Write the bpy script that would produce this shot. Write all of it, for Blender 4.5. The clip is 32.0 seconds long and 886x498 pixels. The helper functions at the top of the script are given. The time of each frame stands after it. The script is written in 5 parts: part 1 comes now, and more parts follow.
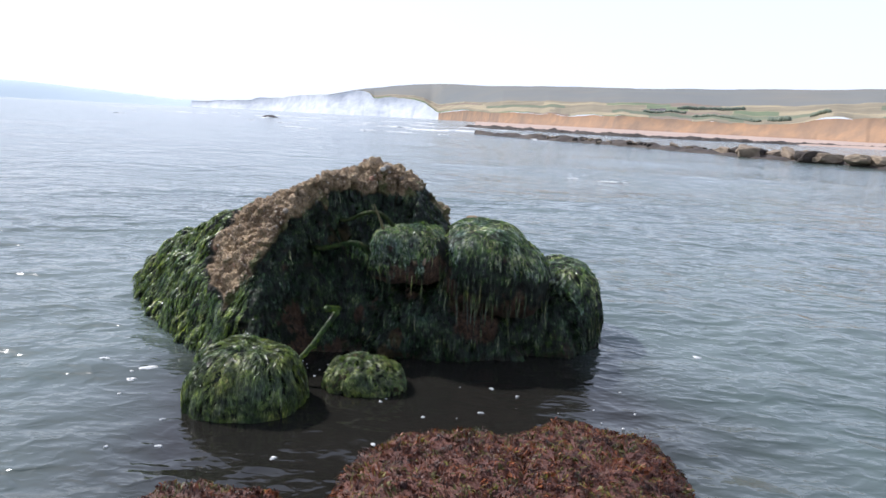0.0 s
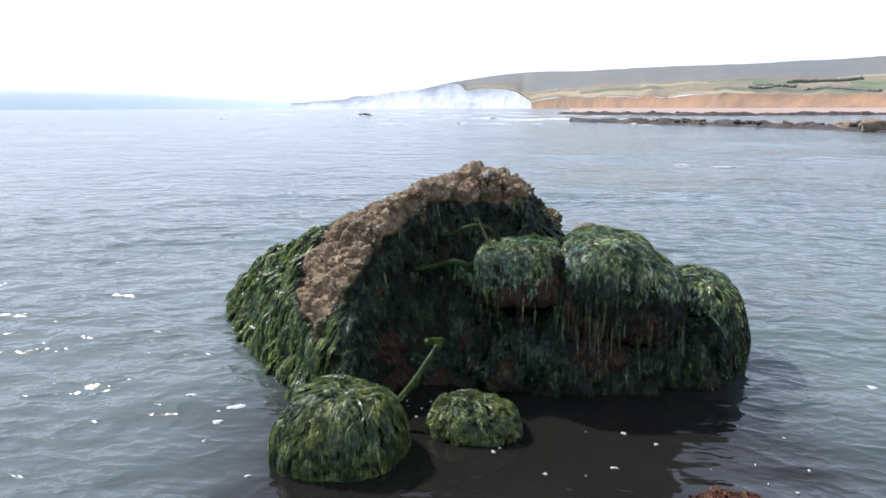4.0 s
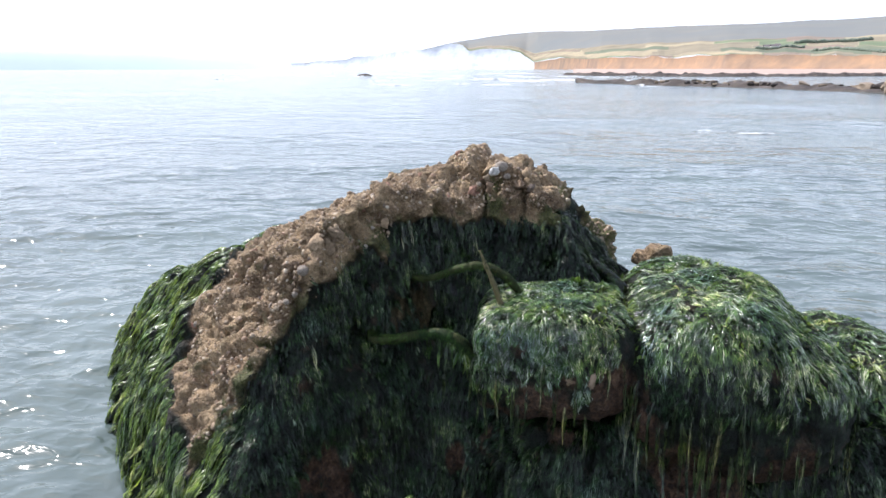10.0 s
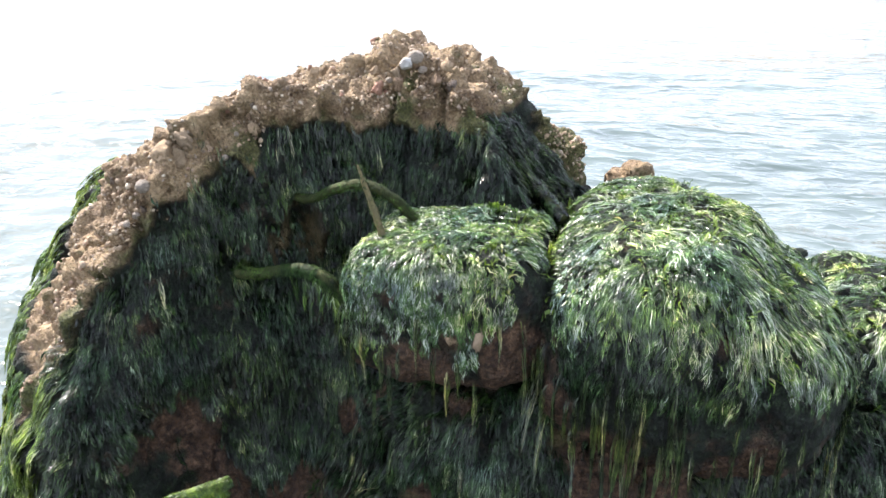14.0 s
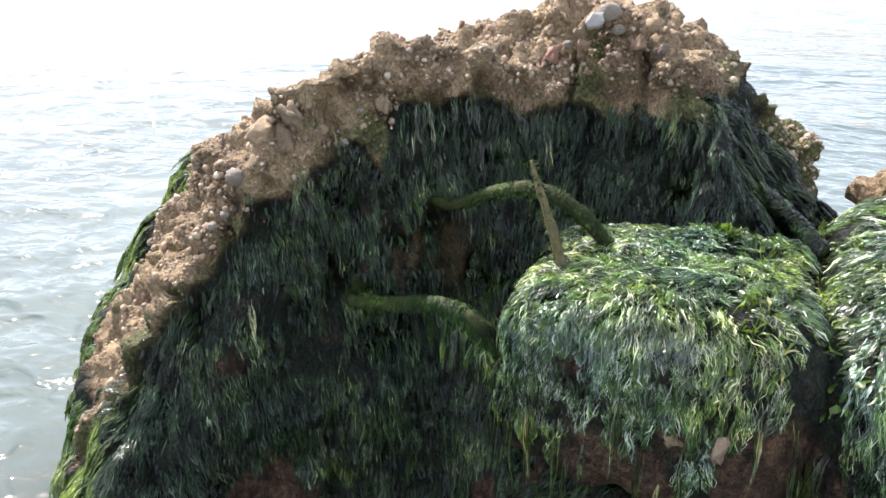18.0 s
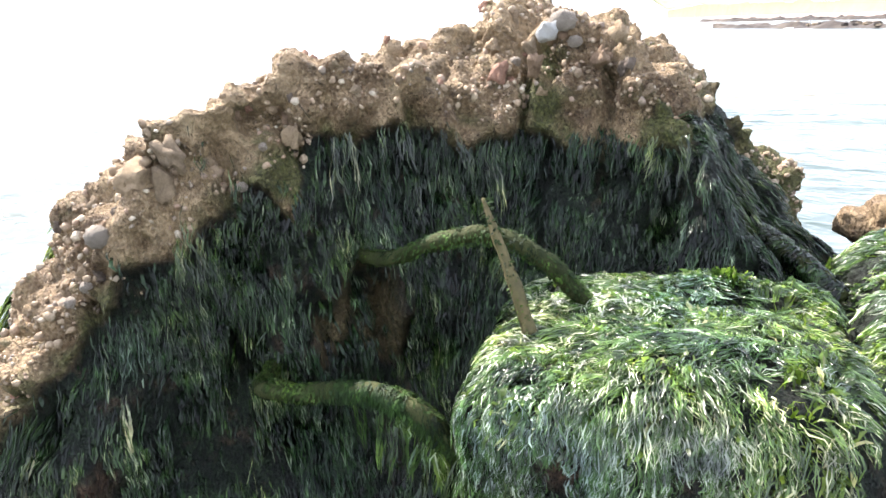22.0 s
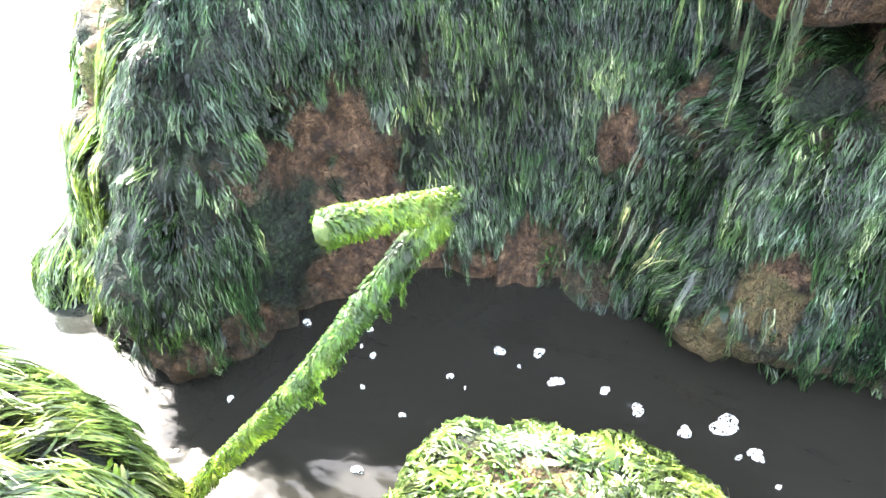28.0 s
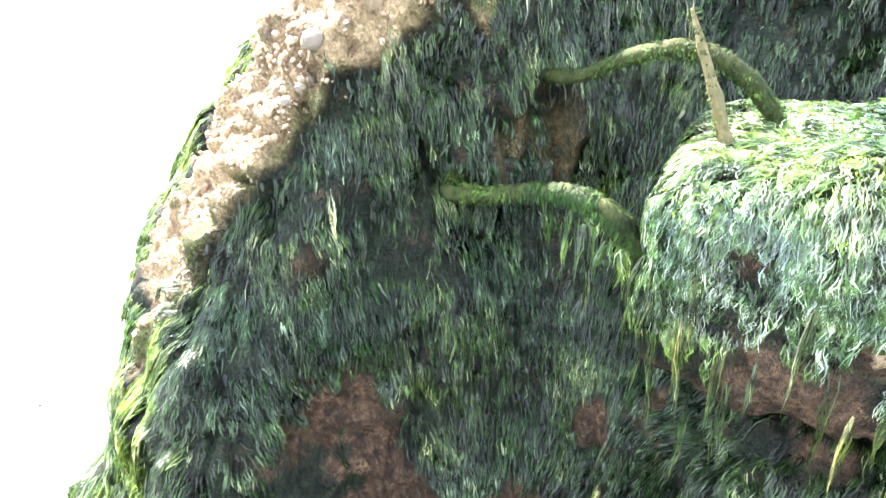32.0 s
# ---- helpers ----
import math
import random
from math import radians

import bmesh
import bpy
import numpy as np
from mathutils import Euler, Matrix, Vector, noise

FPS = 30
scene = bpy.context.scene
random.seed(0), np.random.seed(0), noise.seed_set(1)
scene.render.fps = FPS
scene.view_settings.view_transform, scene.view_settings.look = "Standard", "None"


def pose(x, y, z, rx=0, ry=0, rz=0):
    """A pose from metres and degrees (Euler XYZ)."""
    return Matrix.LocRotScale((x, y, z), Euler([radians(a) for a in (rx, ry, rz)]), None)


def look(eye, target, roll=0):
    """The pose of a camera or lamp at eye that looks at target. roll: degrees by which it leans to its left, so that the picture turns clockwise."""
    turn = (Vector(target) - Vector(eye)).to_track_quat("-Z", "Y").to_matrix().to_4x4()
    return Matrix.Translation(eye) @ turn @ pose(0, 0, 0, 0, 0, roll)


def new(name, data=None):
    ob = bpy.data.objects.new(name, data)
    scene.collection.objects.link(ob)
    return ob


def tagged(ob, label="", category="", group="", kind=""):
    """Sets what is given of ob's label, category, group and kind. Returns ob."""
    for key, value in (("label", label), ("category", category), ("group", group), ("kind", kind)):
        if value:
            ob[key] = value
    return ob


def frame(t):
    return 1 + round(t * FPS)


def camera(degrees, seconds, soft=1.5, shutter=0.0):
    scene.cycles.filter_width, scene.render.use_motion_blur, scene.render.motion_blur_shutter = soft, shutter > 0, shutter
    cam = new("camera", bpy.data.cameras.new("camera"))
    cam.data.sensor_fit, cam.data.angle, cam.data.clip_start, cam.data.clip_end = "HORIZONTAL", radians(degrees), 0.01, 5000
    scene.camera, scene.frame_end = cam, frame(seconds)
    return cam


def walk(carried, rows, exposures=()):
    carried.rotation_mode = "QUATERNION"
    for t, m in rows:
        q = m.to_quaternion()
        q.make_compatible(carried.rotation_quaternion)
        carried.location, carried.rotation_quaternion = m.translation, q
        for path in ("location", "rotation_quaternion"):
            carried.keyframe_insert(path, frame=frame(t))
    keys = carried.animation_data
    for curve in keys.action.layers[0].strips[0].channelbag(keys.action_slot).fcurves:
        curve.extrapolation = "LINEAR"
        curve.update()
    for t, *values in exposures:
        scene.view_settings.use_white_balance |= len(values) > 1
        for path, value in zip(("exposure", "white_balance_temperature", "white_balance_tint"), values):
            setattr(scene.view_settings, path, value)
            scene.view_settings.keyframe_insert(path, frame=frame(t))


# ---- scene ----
cam = camera(64.4, 32.0)
PATH = [
    (0, (0.416, -0.205, 1.396), (0.285, 1.758, 1.034), 3.0),
    (0.5, (0.449, -0.035, 1.404), (0.195, 1.921, 1.075), 3.4),
    (1, (0.445, -0.005, 1.397), (-0.008, 1.913, 1.053), 1.2),
    (1.5, (0.436, 0.032, 1.391), (-0.067, 1.915, 0.942), 0.3),
    (2, (0.407, 0.122, 1.446), (-0.137, 2.006, 1.053), 0.5),
    (2.5, (0.407, 0.193, 1.442), (-0.097, 2.092, 1.066), -0.0),
    (4.5, (0.218, 0.482, 1.426), (-0.144, 2.404, 1.008), 0.4),
    (5, (0.142, 0.782, 1.327), (-0.185, 2.696, 0.846), 0.8),
    (5.5, (0.014, 1.174, 1.272), (-0.48, 3.088, 0.97), 1.6),
    (6, (-0.068, 1.371, 1.312), (-0.557, 3.274, 0.94), 1.3),
    (6.5, (-0.082, 1.439, 1.335), (-0.459, 3.356, 0.909), 1.7),
    (7, (-0.08, 1.45, 1.334), (-0.385, 3.362, 0.833), 2.2),
    (7.5, (-0.08, 1.47, 1.328), (-0.329, 3.367, 0.746), 2.5),
    (8, (-0.082, 1.52, 1.343), (-0.337, 3.388, 0.676), 1.6),
    (8.5, (-0.036, 1.631, 1.361), (-0.396, 3.483, 0.699), 0.4),
    (9, (-0.022, 1.721, 1.388), (-0.435, 3.569, 0.744), -0.1),
    (9.5, (-0.013, 1.839, 1.4), (-0.483, 3.698, 0.833), -0.0),
    (10, (0.024, 1.944, 1.391), (-0.376, 3.839, 0.895), -0.1),
    (10.5, (0.14, 2.104, 1.369), (-0.217, 4.01, 0.88), 0.0),
    (11, (0.22, 2.228, 1.382), (-0.352, 4.079, 0.885), -0.1),
    (11.5, (0.235, 2.304, 1.345), (-0.396, 4.097, 0.724), 1.0),
    (12, (0.251, 2.367, 1.316), (-0.297, 4.137, 0.563), 1.9),
    (12.5, (0.298, 2.419, 1.322), (-0.186, 4.203, 0.558), 2.1),
    (13, (0.361, 2.473, 1.334), (-0.142, 4.266, 0.605), 1.3),
    (13.5, (0.367, 2.467, 1.314), (-0.178, 4.25, 0.591), -0.1),
    (15.5, (0.465, 2.737, 1.153), (-0.267, 4.433, 0.388), 0.7),
    (16, (0.324, 2.779, 1.127), (-0.419, 4.474, 0.368), 0.6),
    (16.5, (0.198, 2.822, 1.147), (-0.568, 4.506, 0.387), -1.0),
    (17, (0.131, 2.867, 1.155), (-0.718, 4.518, 0.411), -1.9),
    (17.5, (0.109, 2.862, 1.163), (-0.821, 4.486, 0.457), -1.9),
    (18, (0.081, 2.889, 1.161), (-0.77, 4.539, 0.416), -0.6),
    (18.5, (0.058, 2.958, 1.166), (-0.716, 4.612, 0.35), -0.4),
    (19, (0.031, 3.017, 1.173), (-0.693, 4.669, 0.308), 0.3),
    (19.5, (0.019, 3.079, 1.172), (-0.697, 4.77, 0.379), 0.0),
    (20, (0.004, 3.114, 1.166), (-0.692, 4.835, 0.422), -0.2),
    (20.5, (-0.003, 3.132, 1.166), (-0.681, 4.878, 0.465), -0.7),
    (21, (-0.016, 3.127, 1.151), (-0.664, 4.899, 0.487), -0.5),
    (21.5, (-0.015, 3.126, 1.122), (-0.689, 4.901, 0.493), -1.0),
    (22, (-0.019, 3.114, 1.083), (-0.735, 4.879, 0.473), -1.6),
    (22.5, (-0.022, 3.108, 1.022), (-0.771, 4.853, 0.394), -1.8),
    (23, (-0.034, 3.108, 0.976), (-0.783, 4.853, 0.348), -1.7),
    (23.5, (-0.046, 3.103, 0.938), (-0.784, 4.866, 0.346), -1.2),
    (24, (-0.051, 3.108, 0.904), (-0.776, 4.896, 0.379), -0.7),
    (24.5, (-0.06, 3.116, 0.866), (-0.792, 4.914, 0.387), -0.5),
    (26.5, (-0.098, 3.017, 0.756), (-0.872, 4.648, -0.105), -2.0),
    (27, (-0.099, 2.996, 0.727), (-0.914, 4.545, -0.241), -2.8),
    (27.5, (-0.106, 2.978, 0.704), (-0.939, 4.455, -0.357), -3.3),
    (28, (-0.106, 2.95, 0.689), (-0.937, 4.356, -0.466), -3.8),
    (28.5, (-0.117, 2.929, 0.687), (-0.95, 4.252, -0.56), -3.9),
    (29, (-0.117, 2.92, 0.681), (-0.976, 4.181, -0.613), -4.4),
    (29.5, (-0.119, 2.913, 0.688), (-1.001, 4.164, -0.599), -4.4),
    (30, (-0.108, 2.919, 0.737), (-0.965, 4.25, -0.485), -2.7),
    (30.5, (-0.082, 2.925, 0.793), (-0.888, 4.32, -0.392), -1.7),
    (31, (-0.079, 2.932, 0.88), (-0.862, 4.365, -0.275), -1.0),
    (31.5, (-0.079, 2.945, 0.972), (-0.931, 4.425, -0.069), -1.0),
    (32, (-0.086, 2.972, 1.02), (-1.0, 4.497, 0.104), -1.0),
]
EXPOSURES = [(0, 0.2, 6000, 15), (2.5, 0.2, 5950, 15), (5, 0.3, 5950, 15), (6, 0.08, 5950, 15), (7, 0.28, 5950, 15), (8, 0.95, 6050, 15), (9, 1.0, 6100, 15), (10, 0.6, 6050, 15), (11, 0.58, 6050, 15), (13, 1.3, 6300, 15), (16, 1.6, 6500, 15), (17, 1.65, 6500, 15), (18, 1.3, 6450, 15), (19, 1.5, 6500, 15), (20, 1.7, 6500, 15), (22, 1.75, 6500, 14), (24, 2.65, 6500, 14), (26.5, 3.72, 6650, 9), (28, 3.8, 6600, 8), (29.5, 3.05, 6650, 8), (30.2, 3.1, 6700, 9), (31, 3.6, 6700, 9), (32, 3.38, 6650, 9)]
walk(cam, [(t, look(eye, target, roll)) for t, eye, target, roll in PATH], EXPOSURES)

# ---- world, sun ----
SUN_AZ, SUN_EL = 62.0, 48.0          # degrees to the left of +y, and above the sea
sun_way = Vector((-math.sin(radians(SUN_AZ)) * math.cos(radians(SUN_EL)), math.cos(radians(SUN_AZ)) * math.cos(radians(SUN_EL)), math.sin(radians(SUN_EL))))
world = bpy.data.worlds.new("hazy_sky")
scene.world = world
world.use_nodes = True
wn = world.node_tree.nodes
sky = wn.new("ShaderNodeTexSky")
sky.sky_type, sky.sun_disc = "NISHITA", False
sky.sun_elevation, sky.sun_rotation = radians(SUN_EL), radians(-SUN_AZ)
sky.air_density, sky.dust_density, sky.ozone_density = 1.0, 2.2, 1.0
veil = wn.new("ShaderNodeMix")          # thin bright haze over the whole sky
veil.data_type = "RGBA"
aim = wn.new("ShaderNodeSeparateXYZ")
world.node_tree.links.new(wn.new("ShaderNodeTexCoord").outputs["Generated"], aim.inputs["Vector"])
thin = wn.new("ShaderNodeMapRange")          # the haze thins towards the zenith
thin.inputs["To Min"].default_value, thin.inputs["To Max"].default_value = 0.78, 0.28
world.node_tree.links.new(aim.outputs["Z"], thin.inputs["Value"])
world.node_tree.links.new(thin.outputs["Result"], veil.inputs["Factor"])
depth = wn.new("ShaderNodeMix")          # whiter overhead, bluer low down
depth.data_type = "RGBA"
depth.inputs["A"].default_value, depth.inputs["B"].default_value = (7.7, 8.4, 9.5, 1), (9.2, 9.9, 11.0, 1)
world.node_tree.links.new(aim.outputs["Z"], depth.inputs["Factor"])
world.node_tree.links.new(depth.outputs["Result"], veil.inputs["B"])
world.node_tree.links.new(sky.outputs["Color"], veil.inputs["A"])
wn["Background"].inputs["Strength"].default_value = 0.132
world.node_tree.links.new(veil.outputs["Result"], wn["Background"].inputs["Color"])
sun_data = bpy.data.lights.new("sun", "SUN")
sun_data.energy, sun_data.angle, sun_data.color = 5.0, radians(0.8), (1.0, 0.95, 0.87)
sun = new("sun", sun_data)
sun.matrix_world = look(sun_way * 50, (0, 0, 0))


# ---- small helpers ----
RNG = np.random.default_rng(7)
_TAB = np.random.default_rng(3).random((64, 64, 64)).astype(np.float32) * 2 - 1


def wob(p, scale, seed=0.0):
    """Smooth value noise, -1 to 1, at points p (n, 3), with cells of the given size in metres."""
    q = np.asarray(p, np.float64) / scale + (17.3 + seed * 7.7, 5.1 + seed * 3.1, 9.4 - seed * 5.3)
    i = np.floor(q).astype(np.int64)
    f = (q - i)
    f = f * f * (3 - 2 * f)
    out = 0.0
    for a in (0, 1):
        for b in (0, 1):
            for c in (0, 1):
                w = (f[..., 0] if a else 1 - f[..., 0]) * (f[..., 1] if b else 1 - f[..., 1]) * (f[..., 2] if c else 1 - f[..., 2])
                out = out + w * _TAB[(i[..., 0] + a) % 64, (i[..., 1] + b) % 64, (i[..., 2] + c) % 64]
    return out


def fbm(p, scale, octaves=3, seed=0.0):
    return sum(wob(p, scale / 2**k, seed + k) / 2**k for k in range(octaves))


def cells(p, scale, seed=0):
    """Distance to the nearest of scattered points, in cells: 0 at a point, near 1 between them."""
    q = np.asarray(p, np.float64) / scale + 31.7 + seed * 4.3
    i = np.floor(q).astype(np.int64)
    best = np.full(len(q), 9.0)
    for a in (-1, 0, 1):
        for b in (-1, 0, 1):
            for c in (-1, 0, 1):
                j = i + (a, b, c)
                t = [_TAB[(j[:, 0] + k * 11) % 64, (j[:, 1] + k * 23) % 64, (j[:, 2] + k * 37) % 64] * 0.5 + 0.5 for k in (0, 1, 2)]
                best = np.minimum(best, ((j + np.stack(t, -1) - q) ** 2).sum(1))
    return np.sqrt(best)


def mesh_of(name, verts, faces, material, smooth=True):
    """A mesh from arrays: verts (n, 3), faces (m, 3 or 4)."""
    verts, faces = np.asarray(verts, np.float32), np.asarray(faces, np.int32)
    me = bpy.data.meshes.new(name)
    n, k = faces.shape
    me.vertices.add(len(verts))
    me.vertices.foreach_set("co", verts.ravel())
    me.loops.add(n * k)
    me.loops.foreach_set("vertex_index", faces.ravel())
    me.polygons.add(n)
    me.polygons.foreach_set("loop_start", np.arange(0, n * k, k, dtype=np.int32))
    me.polygons.foreach_set("loop_total", np.full(n, k, np.int32))
    me.polygons.foreach_set("use_smooth", np.full(n, smooth))
    me.update(calc_edges=True)
    if material:
        me.materials.append(material)
    return me


def attr(me, name, values):
    a = me.attributes.new(name, "FLOAT", "POINT")
    a.data.foreach_set("value", np.asarray(values, np.float32))


def part_mesh(name, me, parent=None, label=""):
    ob = new(name, me)
    if parent:
        ob.parent = parent
    return tagged(ob, label)


def grid_faces(rows, cols, wrap=False):
    i = np.arange(rows - 1)[:, None] * cols
    j = np.arange(cols if wrap else cols - 1)[None]
    k = (j + 1) % cols
    return np.stack([i + j, i + k, i + cols + k, i + cols + j], -1).reshape(-1, 4)


def tube_mesh(name, points, radii, material, sides=10, rough=0.0, seed=0):
    """A round bar along a smoothed line of points, closed at both ends."""
    pts, radii = np.array(points, float), np.array(radii, float)
    t = np.linspace(0, len(pts) - 1, (len(pts) - 1) * 8 + 1)
    i = np.minimum(t.astype(int), len(pts) - 2)
    u = (t - i)[:, None]
    pad = np.vstack([2 * pts[0] - pts[1], pts, 2 * pts[-1] - pts[-2]])
    a, b, c, d = pad[i], pad[i + 1], pad[i + 2], pad[i + 3]
    line = 0.5 * (2 * b + (c - a) * u + (2 * a - 5 * b + 4 * c - d) * u**2 + (3 * b - a - 3 * c + d) * u**3)
    rad = np.interp(t, range(len(radii)), radii)
    ahead = np.gradient(line, axis=0)
    ahead /= np.linalg.norm(ahead, axis=1)[:, None]
    side = np.cross(ahead, (0.3, 0.5, 0.81))
    side /= np.linalg.norm(side, axis=1)[:, None]
    up = np.cross(side, ahead)
    ang = np.linspace(0, 2 * np.pi, sides, endpoint=False)
    ring = line[:, None] + rad[:, None, None] * (np.cos(ang)[None, :, None] * side[:, None] + np.sin(ang)[None, :, None] * up[:, None])
    verts = ring.reshape(-1, 3)
    if rough:
        out = verts - np.repeat(line, sides, 0)
        verts = verts + out * (fbm(verts, 0.02, 2, seed) * rough)[:, None]
    verts = np.vstack([verts, line[:1] - ahead[:1] * rad[0] * 0.4, line[-1:] + ahead[-1:] * rad[-1] * 0.4])
    n = len(line)
    faces = grid_faces(n, sides, True)
    s = np.arange(sides)
    e = (s + 1) % sides
    top = (n - 1) * sides
    caps = np.vstack([np.stack([e, s, s, np.full(sides, n * sides)], -1), np.stack([top + s, top + e, top + e, np.full(sides, n * sides + 1)], -1)])
    me = bpy.data.meshes.new(name)
    polys = [tuple(f) for f in faces] + [(f[0], f[1], f[3]) for f in caps]
    me.from_pydata([tuple(v) for v in verts], [], polys)
    me.polygons.foreach_set("use_smooth", np.full(len(polys), True))
    me.materials.append(material)
    return me


# ---- materials ----
def mat(name, rough=0.6, spec=0.5):
    m = bpy.data.materials.new(name)
    m.use_nodes = True
    nt = m.node_tree
    b = nt.nodes["Principled BSDF"]
    b.inputs["Roughness"].default_value = rough
    b.inputs["Specular IOR Level"].default_value = spec
    return m, nt, b


def node(nt, kind, **inputs):
    n = nt.nodes.new(kind)
    for k, v in inputs.items():
        n.inputs[k.replace("_", " ")].default_value = v
    return n


def noise_node(nt, scale, detail=4.0, rough=0.6, coord=None):
    n = node(nt, "ShaderNodeTexNoise", Scale=scale, Detail=detail, Roughness=rough)
    c = coord or nt.nodes.new("ShaderNodeTexCoord").outputs["Object"]
    nt.links.new(c, n.inputs["Vector"])
    return n.outputs["Fac"]


def ramp(nt, fac, stops, interp="LINEAR"):
    r = nt.nodes.new("ShaderNodeValToRGB")
    r.color_ramp.interpolation = interp
    el = r.color_ramp.elements
    while len(el) < len(stops):
        el.new(0.5)
    for e, (p, c) in zip(el, stops):
        e.position, e.color = p, (*c, 1)
    nt.links.new(fac, r.inputs["Fac"])
    return r.outputs["Color"]


def mix(nt, fac, a, b, mode="MIX"):
    m = nt.nodes.new("ShaderNodeMix")
    m.data_type, m.blend_type = "RGBA", mode
    for sock, v in ((m.inputs["Factor"], fac), (m.inputs["A"], a), (m.inputs["B"], b)):
        if isinstance(v, (int, float)):
            sock.default_value = v
        elif isinstance(v, tuple):
            sock.default_value = (*v, 1)
        else:
            nt.links.new(v, sock)
    return m.outputs["Result"]


def bump(nt, b, height, strength, distance, chain=None):
    n = node(nt, "ShaderNodeBump", Strength=strength, Distance=distance)
    nt.links.new(height, n.inputs["Height"])
    if chain is not None:
        nt.links.new(chain, n.inputs["Normal"])
    nt.links.new(n.outputs["Normal"], b.inputs["Normal"])
    return n.outputs["Normal"]


def read_attr(nt, name):
    n = nt.nodes.new("ShaderNodeAttribute")
    n.attribute_name = name
    return n.outputs["Fac"]


def make_rock():
    """Encrusted sandstone: tan where bare, brick brown low down, dark green film under the weed."""
    m, nt, b = mat("wet_sandstone", 0.75, 0.35)
    fine, mid, big = noise_node(nt, 160, 5, 0.7), noise_node(nt, 38, 4, 0.65), noise_node(nt, 7, 3)
    tan = ramp(nt, mid, [(0.38, (0.018, 0.010, 0.006)), (0.46, (0.14, 0.084, 0.040)), (0.56, (0.33, 0.215, 0.108)), (0.68, (0.60, 0.45, 0.26))])
    tan = mix(nt, 0.5, tan, ramp(nt, fine, [(0.38, (0.028, 0.017, 0.010)), (0.5, (0.24, 0.160, 0.085)), (0.62, (0.60, 0.48, 0.31))]))
    tan = mix(nt, 0.45, tan, ramp(nt, big, [(0.40, (0.13, 0.076, 0.042)), (0.60, (0.53, 0.385, 0.22))]))
    brick = ramp(nt, mid, [(0.36, (0.012, 0.007, 0.005)), (0.48, (0.056, 0.028, 0.015)), (0.64, (0.155, 0.088, 0.048))])
    brick = mix(nt, 0.5, brick, ramp(nt, noise_node(nt, 85, 4, 0.65), [(0.38, (0.010, 0.006, 0.005)), (0.5, (0.052, 0.028, 0.016)), (0.66, (0.22, 0.14, 0.082))]))
    mp = nt.nodes.new("ShaderNodeMapping")
    mp.inputs["Scale"].default_value = (330, 330, 42)
    nt.links.new(nt.nodes.new("ShaderNodeTexCoord").outputs["Object"], mp.inputs["Vector"])
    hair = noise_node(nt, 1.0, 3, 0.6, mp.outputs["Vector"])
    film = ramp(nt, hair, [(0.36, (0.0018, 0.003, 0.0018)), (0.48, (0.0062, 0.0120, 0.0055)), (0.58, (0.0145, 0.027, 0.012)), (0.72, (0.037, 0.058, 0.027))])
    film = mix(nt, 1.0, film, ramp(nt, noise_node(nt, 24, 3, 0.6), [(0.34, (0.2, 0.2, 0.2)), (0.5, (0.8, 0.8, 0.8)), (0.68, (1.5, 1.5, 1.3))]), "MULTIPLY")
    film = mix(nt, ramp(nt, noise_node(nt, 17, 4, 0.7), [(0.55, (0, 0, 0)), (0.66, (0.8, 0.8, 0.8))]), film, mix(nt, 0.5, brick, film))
    slime = ramp(nt, noise_node(nt, 11, 5, 0.7), [(0.56, (0, 0, 0)), (0.70, (1, 1, 1))])
    tan = mix(nt, slime, tan, mix(nt, 0.75, tan, (0.07, 0.085, 0.025)))
    tan = mix(nt, read_attr(nt, "slime"), tan, ramp(nt, fine, [(0.35, (0.018, 0.026, 0.006)), (0.5, (0.055, 0.075, 0.014)), (0.66, (0.13, 0.14, 0.035))]))
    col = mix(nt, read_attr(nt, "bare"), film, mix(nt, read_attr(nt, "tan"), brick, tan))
    nt.links.new(col, b.inputs["Base Color"])
    vor = node(nt, "ShaderNodeTexVoronoi", Scale=75.0)
    nt.links.new(nt.nodes.new("ShaderNodeTexCoord").outputs["Object"], vor.inputs["Vector"])
    vor2 = node(nt, "ShaderNodeTexVoronoi", Scale=190.0)
    nt.links.new(nt.nodes.new("ShaderNodeTexCoord").outputs["Object"], vor2.inputs["Vector"])
    n0 = bump(nt, b, vor.outputs["Distance"], 1.0, 0.016)
    n1 = bump(nt, b, vor2.outputs["Distance"], 0.8, 0.005, n0)
    n2 = bump(nt, b, hair, 0.9, 0.008, n1)
    bump(nt, b, fine, 0.9, 0.007, n2)
    return m


